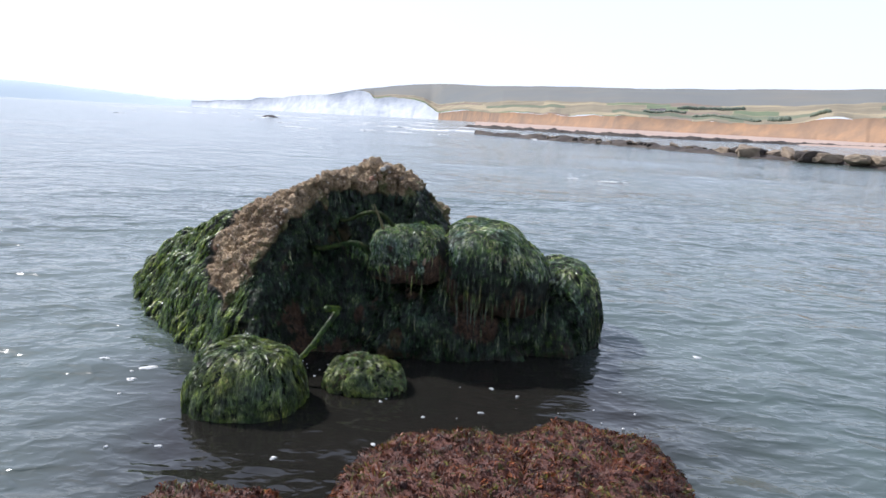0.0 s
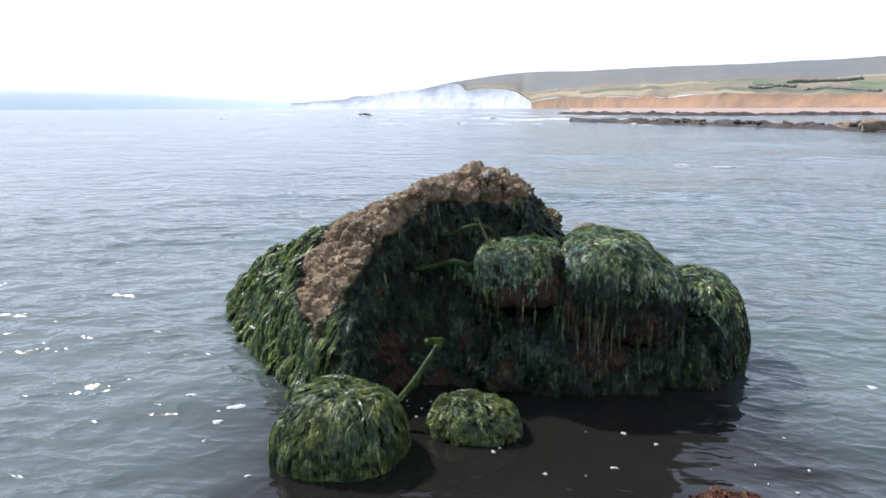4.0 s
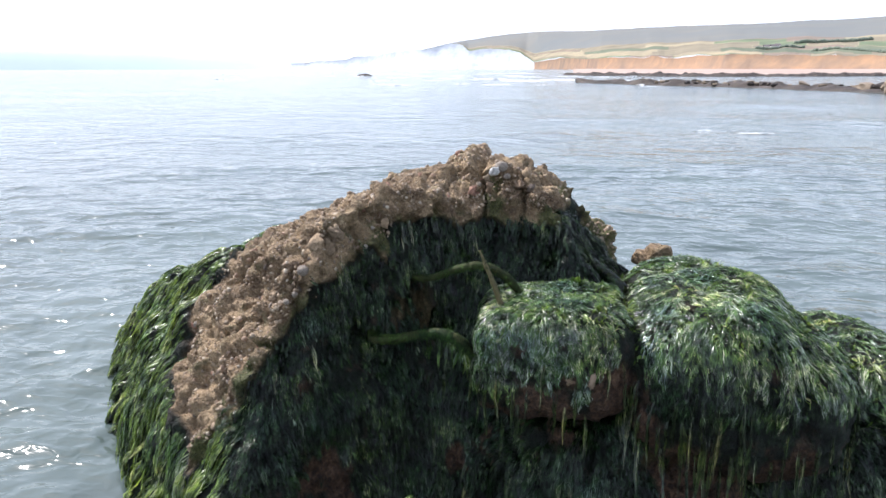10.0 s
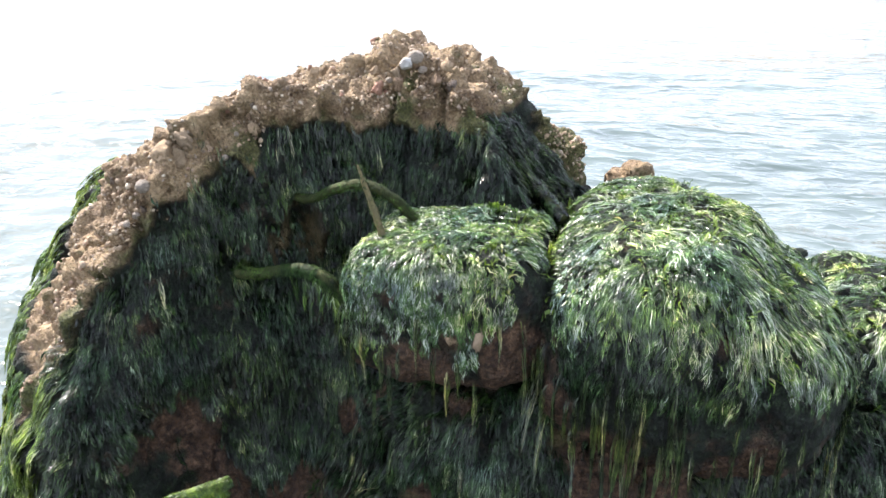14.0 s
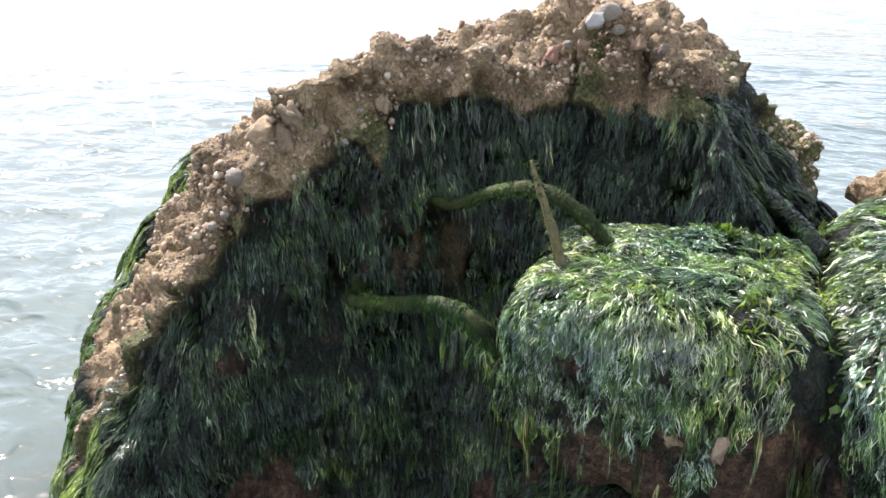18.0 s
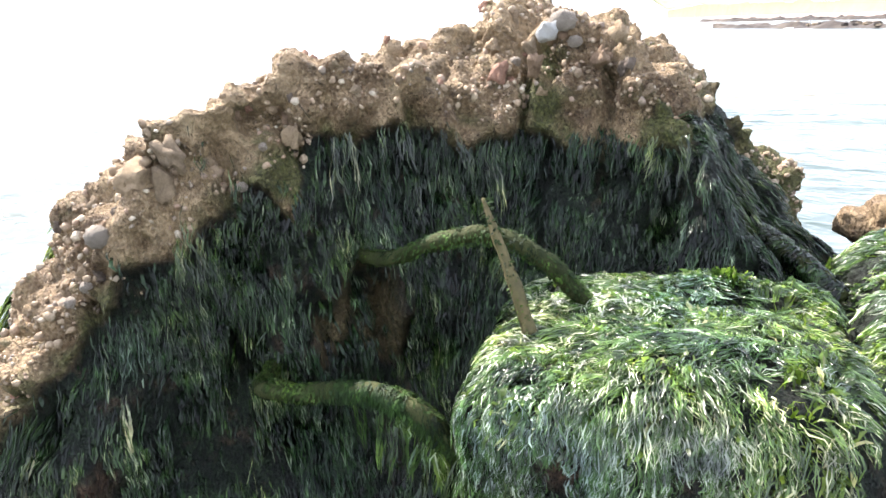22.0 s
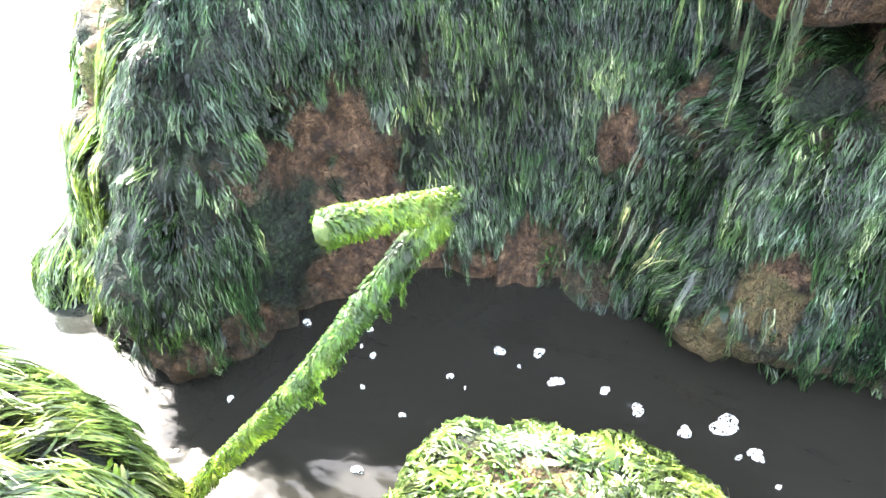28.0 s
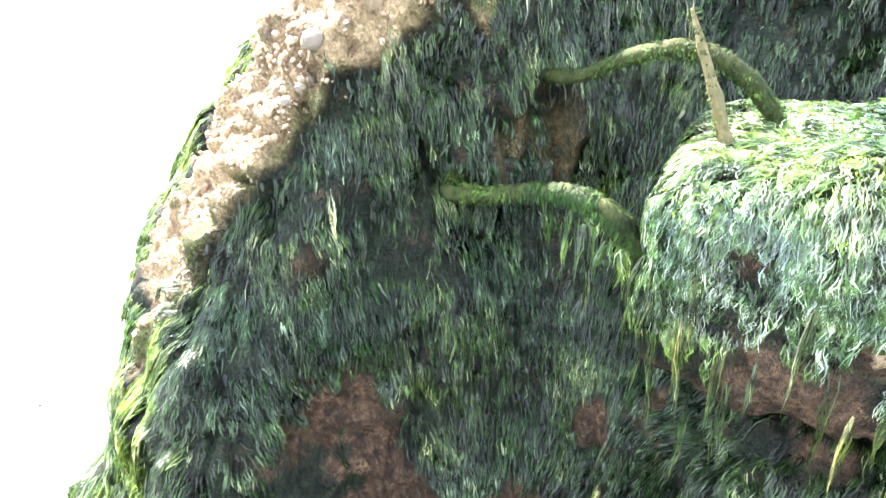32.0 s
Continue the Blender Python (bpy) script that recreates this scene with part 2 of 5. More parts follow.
def make_weed(name, dark, mid, light, pale, rough=0.3, pale_from=0.93, spec=0.6, glow_through=0.3):
    m, nt, b = mat(name, rough, spec)
    col = ramp(nt, read_attr(nt, "tone"), [(0.0, dark), (0.35, mid), (0.8, light), (pale_from, light), (min(pale_from + 0.04, 1.0), pale)])
    clump = ramp(nt, noise_node(nt, 24, 3, 0.6), [(0.34, (0.32, 0.33, 0.33)), (0.5, (0.92, 0.95, 0.92)), (0.66, (1.7, 1.7, 1.5))])
    col = mix(nt, 1.0, col, clump, "MULTIPLY")
    fleck = ramp(nt, noise_node(nt, 75, 2, 0.5), [(0.36, (0.7, 0.7, 0.74)), (0.52, (1, 1, 1)), (0.66, (1.35, 1.35, 1.35))])
    col = mix(nt, 1.0, col, fleck, "MULTIPLY")
    patch = ramp(nt, noise_node(nt, 6, 3), [(0.35, (0.6, 0.75, 0.85)), (0.5, (1, 1, 1)), (0.66, (1.35, 1.2, 0.8))])
    col = mix(nt, 1.0, col, patch, "MULTIPLY")
    nt.links.new(col, b.inputs["Base Color"])
    bump(nt, b, noise_node(nt, 420, 2), 0.35, 0.002)
    thin = nt.nodes.new("ShaderNodeBsdfTranslucent")
    nt.links.new(col, thin.inputs["Color"])
    blend = nt.nodes.new("ShaderNodeMixShader")
    blend.inputs["Fac"].default_value = glow_through
    nt.links.new(b.outputs["BSDF"], blend.inputs[1])
    nt.links.new(thin.outputs["BSDF"], blend.inputs[2])
    nt.links.new(blend.outputs["Shader"], nt.nodes["Material Output"].inputs["Surface"])
    return m


def plain(name, colours, scale, rough=0.7, bump_h=0.0, bump_scale=None, spec=0.4):
    m, nt, b = mat(name, rough, spec)
    c1 = ramp(nt, noise_node(nt, scale, 5, 0.65), [(0.3, colours[0]), (0.5, colours[1]), (0.7, colours[2])])
    c2 = ramp(nt, noise_node(nt, scale * 0.17, 3), [(0.3, colours[0]), (0.5, colours[1]), (0.7, colours[2])])
    nt.links.new(mix(nt, 0.4, c1, c2), b.inputs["Base Color"])
    if bump_h:
        bump(nt, b, noise_node(nt, bump_scale or scale * 2, 5, 0.7), 0.8, bump_h)
    return m


def make_water():
    m, nt, b = mat("sea_water", 0.09, 0.5)
    b.inputs["IOR"].default_value = 1.33
    co = nt.nodes.new("ShaderNodeTexCoord").outputs["Object"]
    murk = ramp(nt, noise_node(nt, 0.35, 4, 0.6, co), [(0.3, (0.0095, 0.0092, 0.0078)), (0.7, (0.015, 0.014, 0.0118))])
    reach = nt.nodes.new("ShaderNodeVectorMath")          # rock's shade painted into the water before it, pale sand stirred up all round
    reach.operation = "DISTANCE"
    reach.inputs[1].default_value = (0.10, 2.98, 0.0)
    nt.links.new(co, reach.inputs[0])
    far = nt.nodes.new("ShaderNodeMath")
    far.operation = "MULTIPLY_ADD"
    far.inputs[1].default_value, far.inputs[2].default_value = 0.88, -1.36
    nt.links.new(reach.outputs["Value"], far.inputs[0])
    past_shade = nt.nodes.new("ShaderNodeMath")
    past_shade.operation = "ADD"
    nt.links.new(far.outputs["Value"], past_shade.inputs[0])
    nt.links.new(noise_node(nt, 0.9, 3, 0.5, co), past_shade.inputs[1])
    sand = ramp(nt, past_shade.outputs["Value"], [(0.1, (0, 0, 0)), (0.95, (1, 1, 1))])
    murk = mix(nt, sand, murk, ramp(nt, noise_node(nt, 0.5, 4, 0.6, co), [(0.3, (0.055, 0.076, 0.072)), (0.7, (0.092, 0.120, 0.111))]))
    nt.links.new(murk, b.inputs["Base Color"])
    chain = None
    for scale, high, turn, strength in ((0.55, 0.075, 0.25, 0.55), (1.5, 0.038, 0.05, 0.6), (3.4, 0.018, -0.2, 0.58), (8.0, 0.0062, 0.1, 0.48), (26.0, 0.003, 0.5, 0.35)):
        mp = nt.nodes.new("ShaderNodeMapping")
        mp.inputs["Scale"].default_value, mp.inputs["Rotation"].default_value = (0.8, 1.2, 1.0), (0, 0, turn)
        nt.links.new(co, mp.inputs["Vector"])
        wave = noise_node(nt, scale, 2.5, 0.5, mp.outputs["Vector"])
        if scale < 9:          # steep short crests between flat troughs
            wave = ramp(nt, wave, [(0.33, (0, 0, 0)), (0.47, (0.35, 0.35, 0.35)), (0.535, (1, 1, 1)), (0.60, (0.45, 0.45, 0.45)), (0.74, (0.1, 0.1, 0.1))], "B_SPLINE")
        chain = bump(nt, b, wave, strength, high, chain)
        swell = nt.nodes.new("ShaderNodeMath")
        swell.operation = "MULTIPLY"
        swell.inputs[1].default_value = strength
        nt.links.new(read_attr(nt, "calm"), swell.inputs[0])
        nt.links.new(swell.outputs["Value"], chain.node.inputs["Strength"])
    return m


ROCK = make_rock()
# One weed in two greens: shade put into the first, sunlight into the second.
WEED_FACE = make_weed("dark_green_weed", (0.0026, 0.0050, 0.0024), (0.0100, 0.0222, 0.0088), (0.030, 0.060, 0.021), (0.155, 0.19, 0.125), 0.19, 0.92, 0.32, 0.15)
# The pale blades here and above paint wet glints and sheen.
WEED_TOP = make_weed("sunlit_green_weed", (0.034, 0.062, 0.020), (0.074, 0.138, 0.044), (0.148, 0.245, 0.086), (0.50, 0.54, 0.43), 0.18, 0.77, 0.8)
WEED_LEAF = make_weed("sea_lettuce_leaf", (0.03, 0.065, 0.010), (0.075, 0.135, 0.018), (0.14, 0.21, 0.035), (0.38, 0.37, 0.21), 0.28, 0.90, 0.5, 0.4)
WEED_LEFT = make_weed("grass_green_weed", (0.033, 0.058, 0.014), (0.076, 0.124, 0.027), (0.155, 0.225, 0.052), (0.34, 0.38, 0.22), 0.26, 0.90, 0.65)
WEED_BOULDER = make_weed("boulder_weed", (0.030, 0.048, 0.013), (0.071, 0.108, 0.028), (0.145, 0.195, 0.055), (0.28, 0.30, 0.16), 0.3, 0.89, 0.6)
WEED_BAR = make_weed("bar_weed", (0.007, 0.015, 0.004), (0.020, 0.040, 0.009), (0.046, 0.080, 0.017), (0.07, 0.095, 0.028), 0.6, 0.95, 0.15, 0.1)
WEED_HOOK = make_weed("hook_weed", (0.02, 0.045, 0.006), (0.05, 0.10, 0.012), (0.12, 0.19, 0.02), (0.2, 0.24, 0.05), 0.35, 0.93, 0.4)
WEED_RED = make_weed("red_brown_weed", (0.022, 0.007, 0.005), (0.075, 0.022, 0.014), (0.15, 0.055, 0.028), (0.105, 0.092, 0.024), 0.45, 0.74, 0.25)
FROND = make_weed("hanging_frond_weed", (0.012, 0.022, 0.008), (0.032, 0.050, 0.017), (0.074, 0.098, 0.038), (0.26, 0.25, 0.15), 0.25, 0.90, 0.6, 0.2)
MOSS = plain("slimy_green_coat", [(0.012, 0.024, 0.004), (0.04, 0.07, 0.01), (0.10, 0.13, 0.03)], 70, 0.5, 0.004, 180)
OLIVE = plain("olive_slimed_iron", [(0.010, 0.015, 0.005), (0.032, 0.039, 0.012), (0.072, 0.074, 0.028)], 50, 0.7, 0.004, 200, 0.15)
RUST = plain("rusty_twig", [(0.045, 0.035, 0.014), (0.10, 0.085, 0.03), (0.18, 0.12, 0.06)], 60, 0.7, 0.002, 250)
SHELL = plain("pale_shell", [(0.13, 0.10, 0.07), (0.26, 0.21, 0.16), (0.5, 0.46, 0.40)], 140, 0.7, 0.005, 300)
def make_pebbles():
    m, nt, b = mat("embedded_pebbles", 0.7, 0.4)
    isl = nt.nodes.new("ShaderNodeNewGeometry").outputs["Random Per Island"]
    col = ramp(nt, isl, [(0.0, (0.11, 0.07, 0.04)), (0.25, (0.21, 0.14, 0.08)), (0.5, (0.30, 0.21, 0.12)), (0.64, (0.15, 0.13, 0.12)), (0.74, (0.28, 0.15, 0.09)), (0.88, (0.36, 0.28, 0.18)), (1.0, (0.56, 0.49, 0.38))])
    dust = ramp(nt, noise_node(nt, 90, 5, 0.7), [(0.35, (0.16, 0.11, 0.07)), (0.65, (0.5, 0.4, 0.28))])
    nt.links.new(mix(nt, 0.45, col, dust), b.inputs["Base Color"])
    bump(nt, b, noise_node(nt, 260, 4, 0.7), 0.7, 0.003)
    return m


PEBBLES = make_pebbles()
FOAM = plain("sea_foam", [(0.42, 0.43, 0.42), (0.55, 0.56, 0.55), (0.68, 0.68, 0.67)], 90, 0.8, 0.003, 150)


def make_bubbly_foam():
    """Foam with small burst bubbles that let the water show."""
    m = FOAM.copy()
    m.name = "bubbly_foam"
    nt = m.node_tree
    vor = node(nt, "ShaderNodeTexVoronoi", Scale=210.0)
    nt.links.new(nt.nodes.new("ShaderNodeTexCoord").outputs["Object"], vor.inputs["Vector"])
    hole = ramp(nt, vor.outputs["Distance"], [(0.30, (1, 1, 1)), (0.40, (0, 0, 0))])
    blend = nt.nodes.new("ShaderNodeMixShader")
    nt.links.new(hole, blend.inputs["Fac"])
    nt.links.new(nt.nodes["Principled BSDF"].outputs["BSDF"], blend.inputs[1])
    nt.links.new(nt.nodes.new("ShaderNodeBsdfTransparent").outputs["BSDF"], blend.inputs[2])
    nt.links.new(blend.outputs["Shader"], nt.nodes["Material Output"].inputs["Surface"])
    return m


BUBBLY = make_bubbly_foam()
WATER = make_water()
REDROCK = plain("red_weed_rock", [(0.03, 0.012, 0.01), (0.09, 0.03, 0.02), (0.15, 0.06, 0.035)], 30, 0.6, 0.01, 90)
# Distance haze is painted into the chalk's blue-grey.
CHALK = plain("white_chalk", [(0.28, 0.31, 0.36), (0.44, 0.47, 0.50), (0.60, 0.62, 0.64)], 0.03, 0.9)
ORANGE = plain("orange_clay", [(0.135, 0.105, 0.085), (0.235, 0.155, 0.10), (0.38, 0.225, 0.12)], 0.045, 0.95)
# Downland colours are greyed and blued with painted haze.
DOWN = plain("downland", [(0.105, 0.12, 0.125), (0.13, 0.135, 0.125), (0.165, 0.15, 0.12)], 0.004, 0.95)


def make_fields():
    """Crops that differ from field to field."""
    m, nt, b = mat("dry_fields", 0.95, 0.2)
    # Crop colours carry distance haze as added grey.
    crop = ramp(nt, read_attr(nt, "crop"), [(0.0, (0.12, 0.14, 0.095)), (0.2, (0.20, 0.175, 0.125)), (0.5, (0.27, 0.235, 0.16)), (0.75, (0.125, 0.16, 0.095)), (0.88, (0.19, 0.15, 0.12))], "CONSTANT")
    soil = ramp(nt, noise_node(nt, 0.02, 4), [(0.3, (0.7, 0.7, 0.7)), (0.7, (1.25, 1.2, 1.1))])
    nt.links.new(mix(nt, 1.0, crop, soil, "MULTIPLY"), b.inputs["Base Color"])
    return m


FIELD = make_fields()
COTTAGE = plain("white_render", [(0.5, 0.48, 0.45), (0.6, 0.58, 0.54), (0.66, 0.64, 0.6)], 0.5, 0.9)
SLATE = plain("grey_roof", [(0.10, 0.09, 0.09), (0.14, 0.12, 0.12), (0.18, 0.16, 0.15)], 0.5, 0.8)
# Headland's pale blue is haze put into the base colour.
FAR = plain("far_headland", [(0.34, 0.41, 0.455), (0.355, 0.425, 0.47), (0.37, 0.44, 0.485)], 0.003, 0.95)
SAND = plain("wet_sand", [(0.25, 0.17, 0.13), (0.34, 0.24, 0.18), (0.42, 0.31, 0.24)], 0.1, 0.6)
LEDGE = plain("dark_ledge", [(0.016, 0.013, 0.011), (0.04, 0.03, 0.024), (0.09, 0.07, 0.05)], 1.2, 0.8, 0.1, 3)
LEDGE_STONE = plain("pale_ledge_stone", [(0.10, 0.075, 0.05), (0.22, 0.17, 0.12), (0.36, 0.29, 0.2)], 1.5, 0.8, 0.06, 5)
# Hedge greens are paled by painted distance haze.
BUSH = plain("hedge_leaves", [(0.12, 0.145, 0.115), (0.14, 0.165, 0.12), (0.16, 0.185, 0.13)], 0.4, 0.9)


# ---- solids ----
def ellipsoid(c, r, e=2.0, turn=0.0):
    """A distance-like function of a rounded block; e over 2 makes it boxier, turn is about z in degrees."""
    ca, sa = math.cos(radians(turn)), math.sin(radians(turn))

    def f(p):
        q = p - np.array(c, np.float32)
        x, y = ca * q[..., 0] + sa * q[..., 1], -sa * q[..., 0] + ca * q[..., 1]
        k = (np.abs(x / r[0]) ** e + np.abs(y / r[1]) ** e + np.abs(q[..., 2] / r[2]) ** e) ** (1 / e)
        return (k - 1) * min(r)

    return f


def wedge(planes, k):
    """The rounded meeting of half spaces given as (point, outward normal)."""
    rows = [(np.array(p, np.float32), np.array(n, np.float32) / np.linalg.norm(n)) for p, n in planes]

    def f(p):
        d = [((p - a) * n).sum(-1) for a, n in rows]
        top = np.maximum.reduce(d)
        return top + k * np.log(sum(np.exp((v - top) / k) for v in d))

    return f


def union(parts, k):
    def f(p):
        d = [g(p) for g in parts]
        low = np.minimum.reduce(d)
        return low - k * np.log(sum(np.exp((low - v) / k) for v in d))

    return f


def gradient(fn, p, h=0.004):
    g = np.stack([fn(p + np.eye(3)[a] * h) - fn(p - np.eye(3)[a] * h) for a in range(3)], -1)
    return g / (np.linalg.norm(g, axis=-1, keepdims=True) + 1e-9)


def solid(fn, lo, hi, step):
    """Vertices and quads of the surface fn = 0 inside a box (surface nets)."""
    ax = [np.arange(lo[a], hi[a] + step, step, dtype=np.float32) for a in range(3)]
    nx, ny, nz = (len(a) for a in ax)
    v = np.empty((nx, ny, nz), np.float32)
    yz = np.stack(np.meshgrid(ax[1], ax[2], indexing="ij"), -1)
    for i in range(nx):
        v[i] = fn(np.concatenate([np.full((ny, nz, 1), ax[0][i], np.float32), yz], -1))
    ins = v < 0
    corners = [(a, b, c) for a in (0, 1) for b in (0, 1) for c in (0, 1)]
    cut = lambda arr, o: arr[o[0]:nx - 1 + o[0], o[1]:ny - 1 + o[1], o[2]:nz - 1 + o[2]]  # noqa: E731
    count = sum(cut(ins, o).astype(np.int8) for o in corners)
    cells = np.argwhere((count > 0) & (count < 8))
    ids = np.full((nx - 1, ny - 1, nz - 1), -1, np.int32)
    ids[tuple(cells.T)] = np.arange(len(cells))
    total, hits = np.zeros((len(cells), 3)), np.zeros(len(cells))
    for o in corners:
        for a in range(3):
            if o[a]:
                continue
            o2 = tuple(o[n] + (n == a) for n in range(3))
            v0 = v[tuple((cells + o).T)]
            v1 = v[tuple((cells + o2).T)]
            on = (v0 < 0) != (v1 < 0)
            t = np.where(on, v0 / np.where(on, v0 - v1, 1), 0)
            pos = np.tile(np.array(o, float), (len(cells), 1))
            pos[:, a] = t
            total += pos * on[:, None]
            hits += on
    verts = np.array(lo) + step * (cells + total / hits[:, None])
    quads = []
    for a in range(3):
        b, c = (a + 1) % 3, (a + 2) % 3
        sl0, sl1 = [slice(1, -1)] * 3, [slice(1, -1)] * 3
        sl0[a], sl1[a] = slice(0, -1), slice(1, None)
        flip = np.argwhere(ins[tuple(sl0)] != ins[tuple(sl1)])
        off = np.ones(3, int)
        off[a] = 0
        at = flip + off
        eb, ec = np.eye(3, dtype=int)[b], np.eye(3, dtype=int)[c]
        q = np.stack([ids[tuple((at - d).T)] for d in (eb + ec, ec, 0 * eb, eb)], -1)
        out = ins[tuple(at.T)]
        quads.append(np.where(out[:, None], q, q[:, ::-1]))
    quads = np.concatenate(quads)
    return verts, quads[(quads >= 0).all(1)]


# ---- the big sea rock: its forms ----
body_left = wedge([
    ((-1.032, 3.519, 0.333), (-0.571, -0.607, 0.553)),
    ((-1.38, 3.74, 0.00), (-0.72, -0.64, 0.26)),
    ((-0.762, 3.74, 0.845), (0.30, -0.93, 0.20)),
    ((-0.85, 4.20, 0.910), (-0.42, 0.02, 0.90)),
    ((-1.565, 4.18, 0.35), (-0.707, -0.46, 0.539)),
    ((-2.13, 4.80, 0.31), (-0.60, 0.06, 0.78)),
    ((-2.36, 4.75, 0.05), (-0.96, -0.10, 0.15)),
    ((-0.70, 3.80, 0.80), (0.62, -0.75, 0.20)),
    ((-0.60, 4.20, 1.05), (0.2, 0.10, 1.0)),
    ((-0.16, 4.40, 1.00), (0.78, 0.0, 0.62)),
    ((-0.40, 4.72, 0.80), (0.0, 0.85, 0.50)),
    ((-0.40, 4.50, -0.35), (0.0, 0.0, -1.0)),
], 0.014)
body_peak = wedge([
    ((-0.343, 4.146, 1.019), (-0.02, -0.82, 0.57)),
    ((-0.463, 3.918, 0.689), (0.03, -0.955, 0.30)),
    ((-0.479, 3.78, 0.245), (0.03, -0.985, 0.13)),
    ((-0.276, 4.19, 1.08), (0.0, -0.93, 0.36)),
    ((-0.39, 4.32, 1.130), (0.22, 0.07, 1.0)),
    ((-0.105, 4.40, 1.00), (0.78, 0.0, 0.62)),
    ((-0.85, 4.20, 0.910), (-0.44, 0.03, 0.90)),
    ((-1.15, 4.20, 0.60), (-0.95, 0.0, 0.30)),
    ((-0.40, 4.74, 0.80), (0.0, 0.85, 0.50)),
    ((-0.40, 4.50, -0.35), (0.0, 0.0, -1.0)),
], 0.018)
foot_left = union([ellipsoid((-0.86, 3.64, 0.03), (0.175, 0.29, 0.42), 2.2, 10), ellipsoid((-0.83, 3.73, 0.40), (0.14, 0.11, 0.26), 2.2, 28)], 0.045)
foot_low = union([ellipsoid((-0.42, 3.87, -0.05), (0.34, 0.16, 0.12)), ellipsoid((-0.135, 3.745, 0.02), (0.10, 0.085, 0.13), 2.4)], 0.02)
foot_mid = ellipsoid((0.10, 4.04, 0.06), (0.42, 0.37, 0.42), 2.6)
foot_right = ellipsoid((0.58, 4.42, 0.03), (0.50, 0.54, 0.40), 3.0)
knob_a = union([ellipsoid((0.070, 4.60, 0.765), (0.080, 0.10, 0.075)), ellipsoid((-0.02, 4.58, 0.86), (0.06, 0.10, 0.06))], 0.012)
knob_c = ellipsoid((0.735, 4.60, 0.455), (0.075, 0.10, 0.10))
body_fn = union([body_left, body_peak, foot_left, foot_low, foot_mid, foot_right, knob_a, knob_c], 0.016)
lobe_a_fn = ellipsoid((-0.066, 3.895, 0.600), (0.210, 0.198, 0.148), 4.6, 5)
lobe_b_fn = union([ellipsoid((0.372, 4.09, 0.532), (0.245, 0.38, 0.248), 3.0), ellipsoid((0.58, 4.11, 0.450), (0.205, 0.34, 0.210), 2.6)], 0.03)
lobe_c_fn = ellipsoid((0.942, 4.50, 0.07), (0.240, 0.42, 0.430), 2.5)
round_a_fn = ellipsoid((-0.71, 2.96, 0.01), (0.255, 0.245, 0.270), 2.6, 0)
round_b_fn = ellipsoid((-0.195, 3.30, -0.01), (0.20, 0.175, 0.140), 2.2)
stone_b_fn = union([ellipsoid((0.285, 4.60, 0.712), (0.045, 0.05, 0.045), 4.0, 24), ellipsoid((0.235, 4.62, 0.695), (0.045, 0.04, 0.035), 3.0, -15)], 0.004)
all_fn = union([body_fn, lobe_a_fn, lobe_b_fn, lobe_c_fn], 0.01)

# weedless patches of brown stone, and dark hollows between the locks: x, y, z, radius
BARE_SPOTS = [(-0.495, 3.925, 0.655, 0.06), (-0.745, 3.63, 0.512, 0.025), (-0.693, 3.675, 0.497, 0.025), (-0.135, 3.705, 0.67, 0.016), (0.0, 3.70, 0.59, 0.024), (0.06, 3.70, 0.594, 0.020), (-0.05, 3.76, 0.46, 0.10), (0.12, 3.76, 0.52, 0.08),
              (0.22, 3.73, 0.445, 0.055), (-0.66, 3.66, 0.165, 0.066), (-0.345, 3.85, 0.208, 0.06), (0.315, 3.90, 0.766, 0.014), (0.52, 3.75, 0.639, 0.018), (-0.724, 3.63, 0.24, 0.06), (-0.649, 3.65, 0.053, 0.075), (-0.788, 3.43, 0.028, 0.055),
              (-0.27, 3.845, 0.254, 0.05), (-0.15, 3.71, 0.016, 0.055), (-0.10, 3.69, 0.124, 0.045), (-0.46, 3.76, 0.015, 0.06), (0.39, 3.76, 0.22, 0.13), (0.30, 3.78, 0.36, 0.09), (0.58, 3.88, 0.34, 0.08)]
HOLLOWS = [(-0.62, 3.83, 0.655, 0.042), (-0.62, 3.86, 0.79, 0.034), (-0.55, 3.855, 0.54, 0.05), (-0.51, 3.88, 0.515, 0.045), (-0.475, 4.02, 0.925, 0.026), (-0.40, 4.06, 0.86, 0.022), (-0.085, 4.10, 0.846, 0.04), (-0.40, 3.99, 0.625, 0.035), (-0.80, 3.67, 0.60, 0.03)]


def rim_edge(x):
    """Height at which the bare rim ends above the weed."""
    return np.interp(x, [-1.10, -1.02, -0.98, -0.92, -0.90, -0.85, -0.80, -0.758, -0.735, -0.69, -0.65, -0.615, -0.565, -0.55, -0.41, -0.35, -0.20, -0.12, -0.03, 0.02, 0.12, 0.3], [0.22, 0.326, 0.393, 0.464, 0.53, 0.59, 0.655, 0.70, 0.78, 0.82, 0.855, 0.875, 0.845, 0.93, 0.94, 0.93, 0.92, 0.925, 0.94, 0.90, 0.80, 0.80])


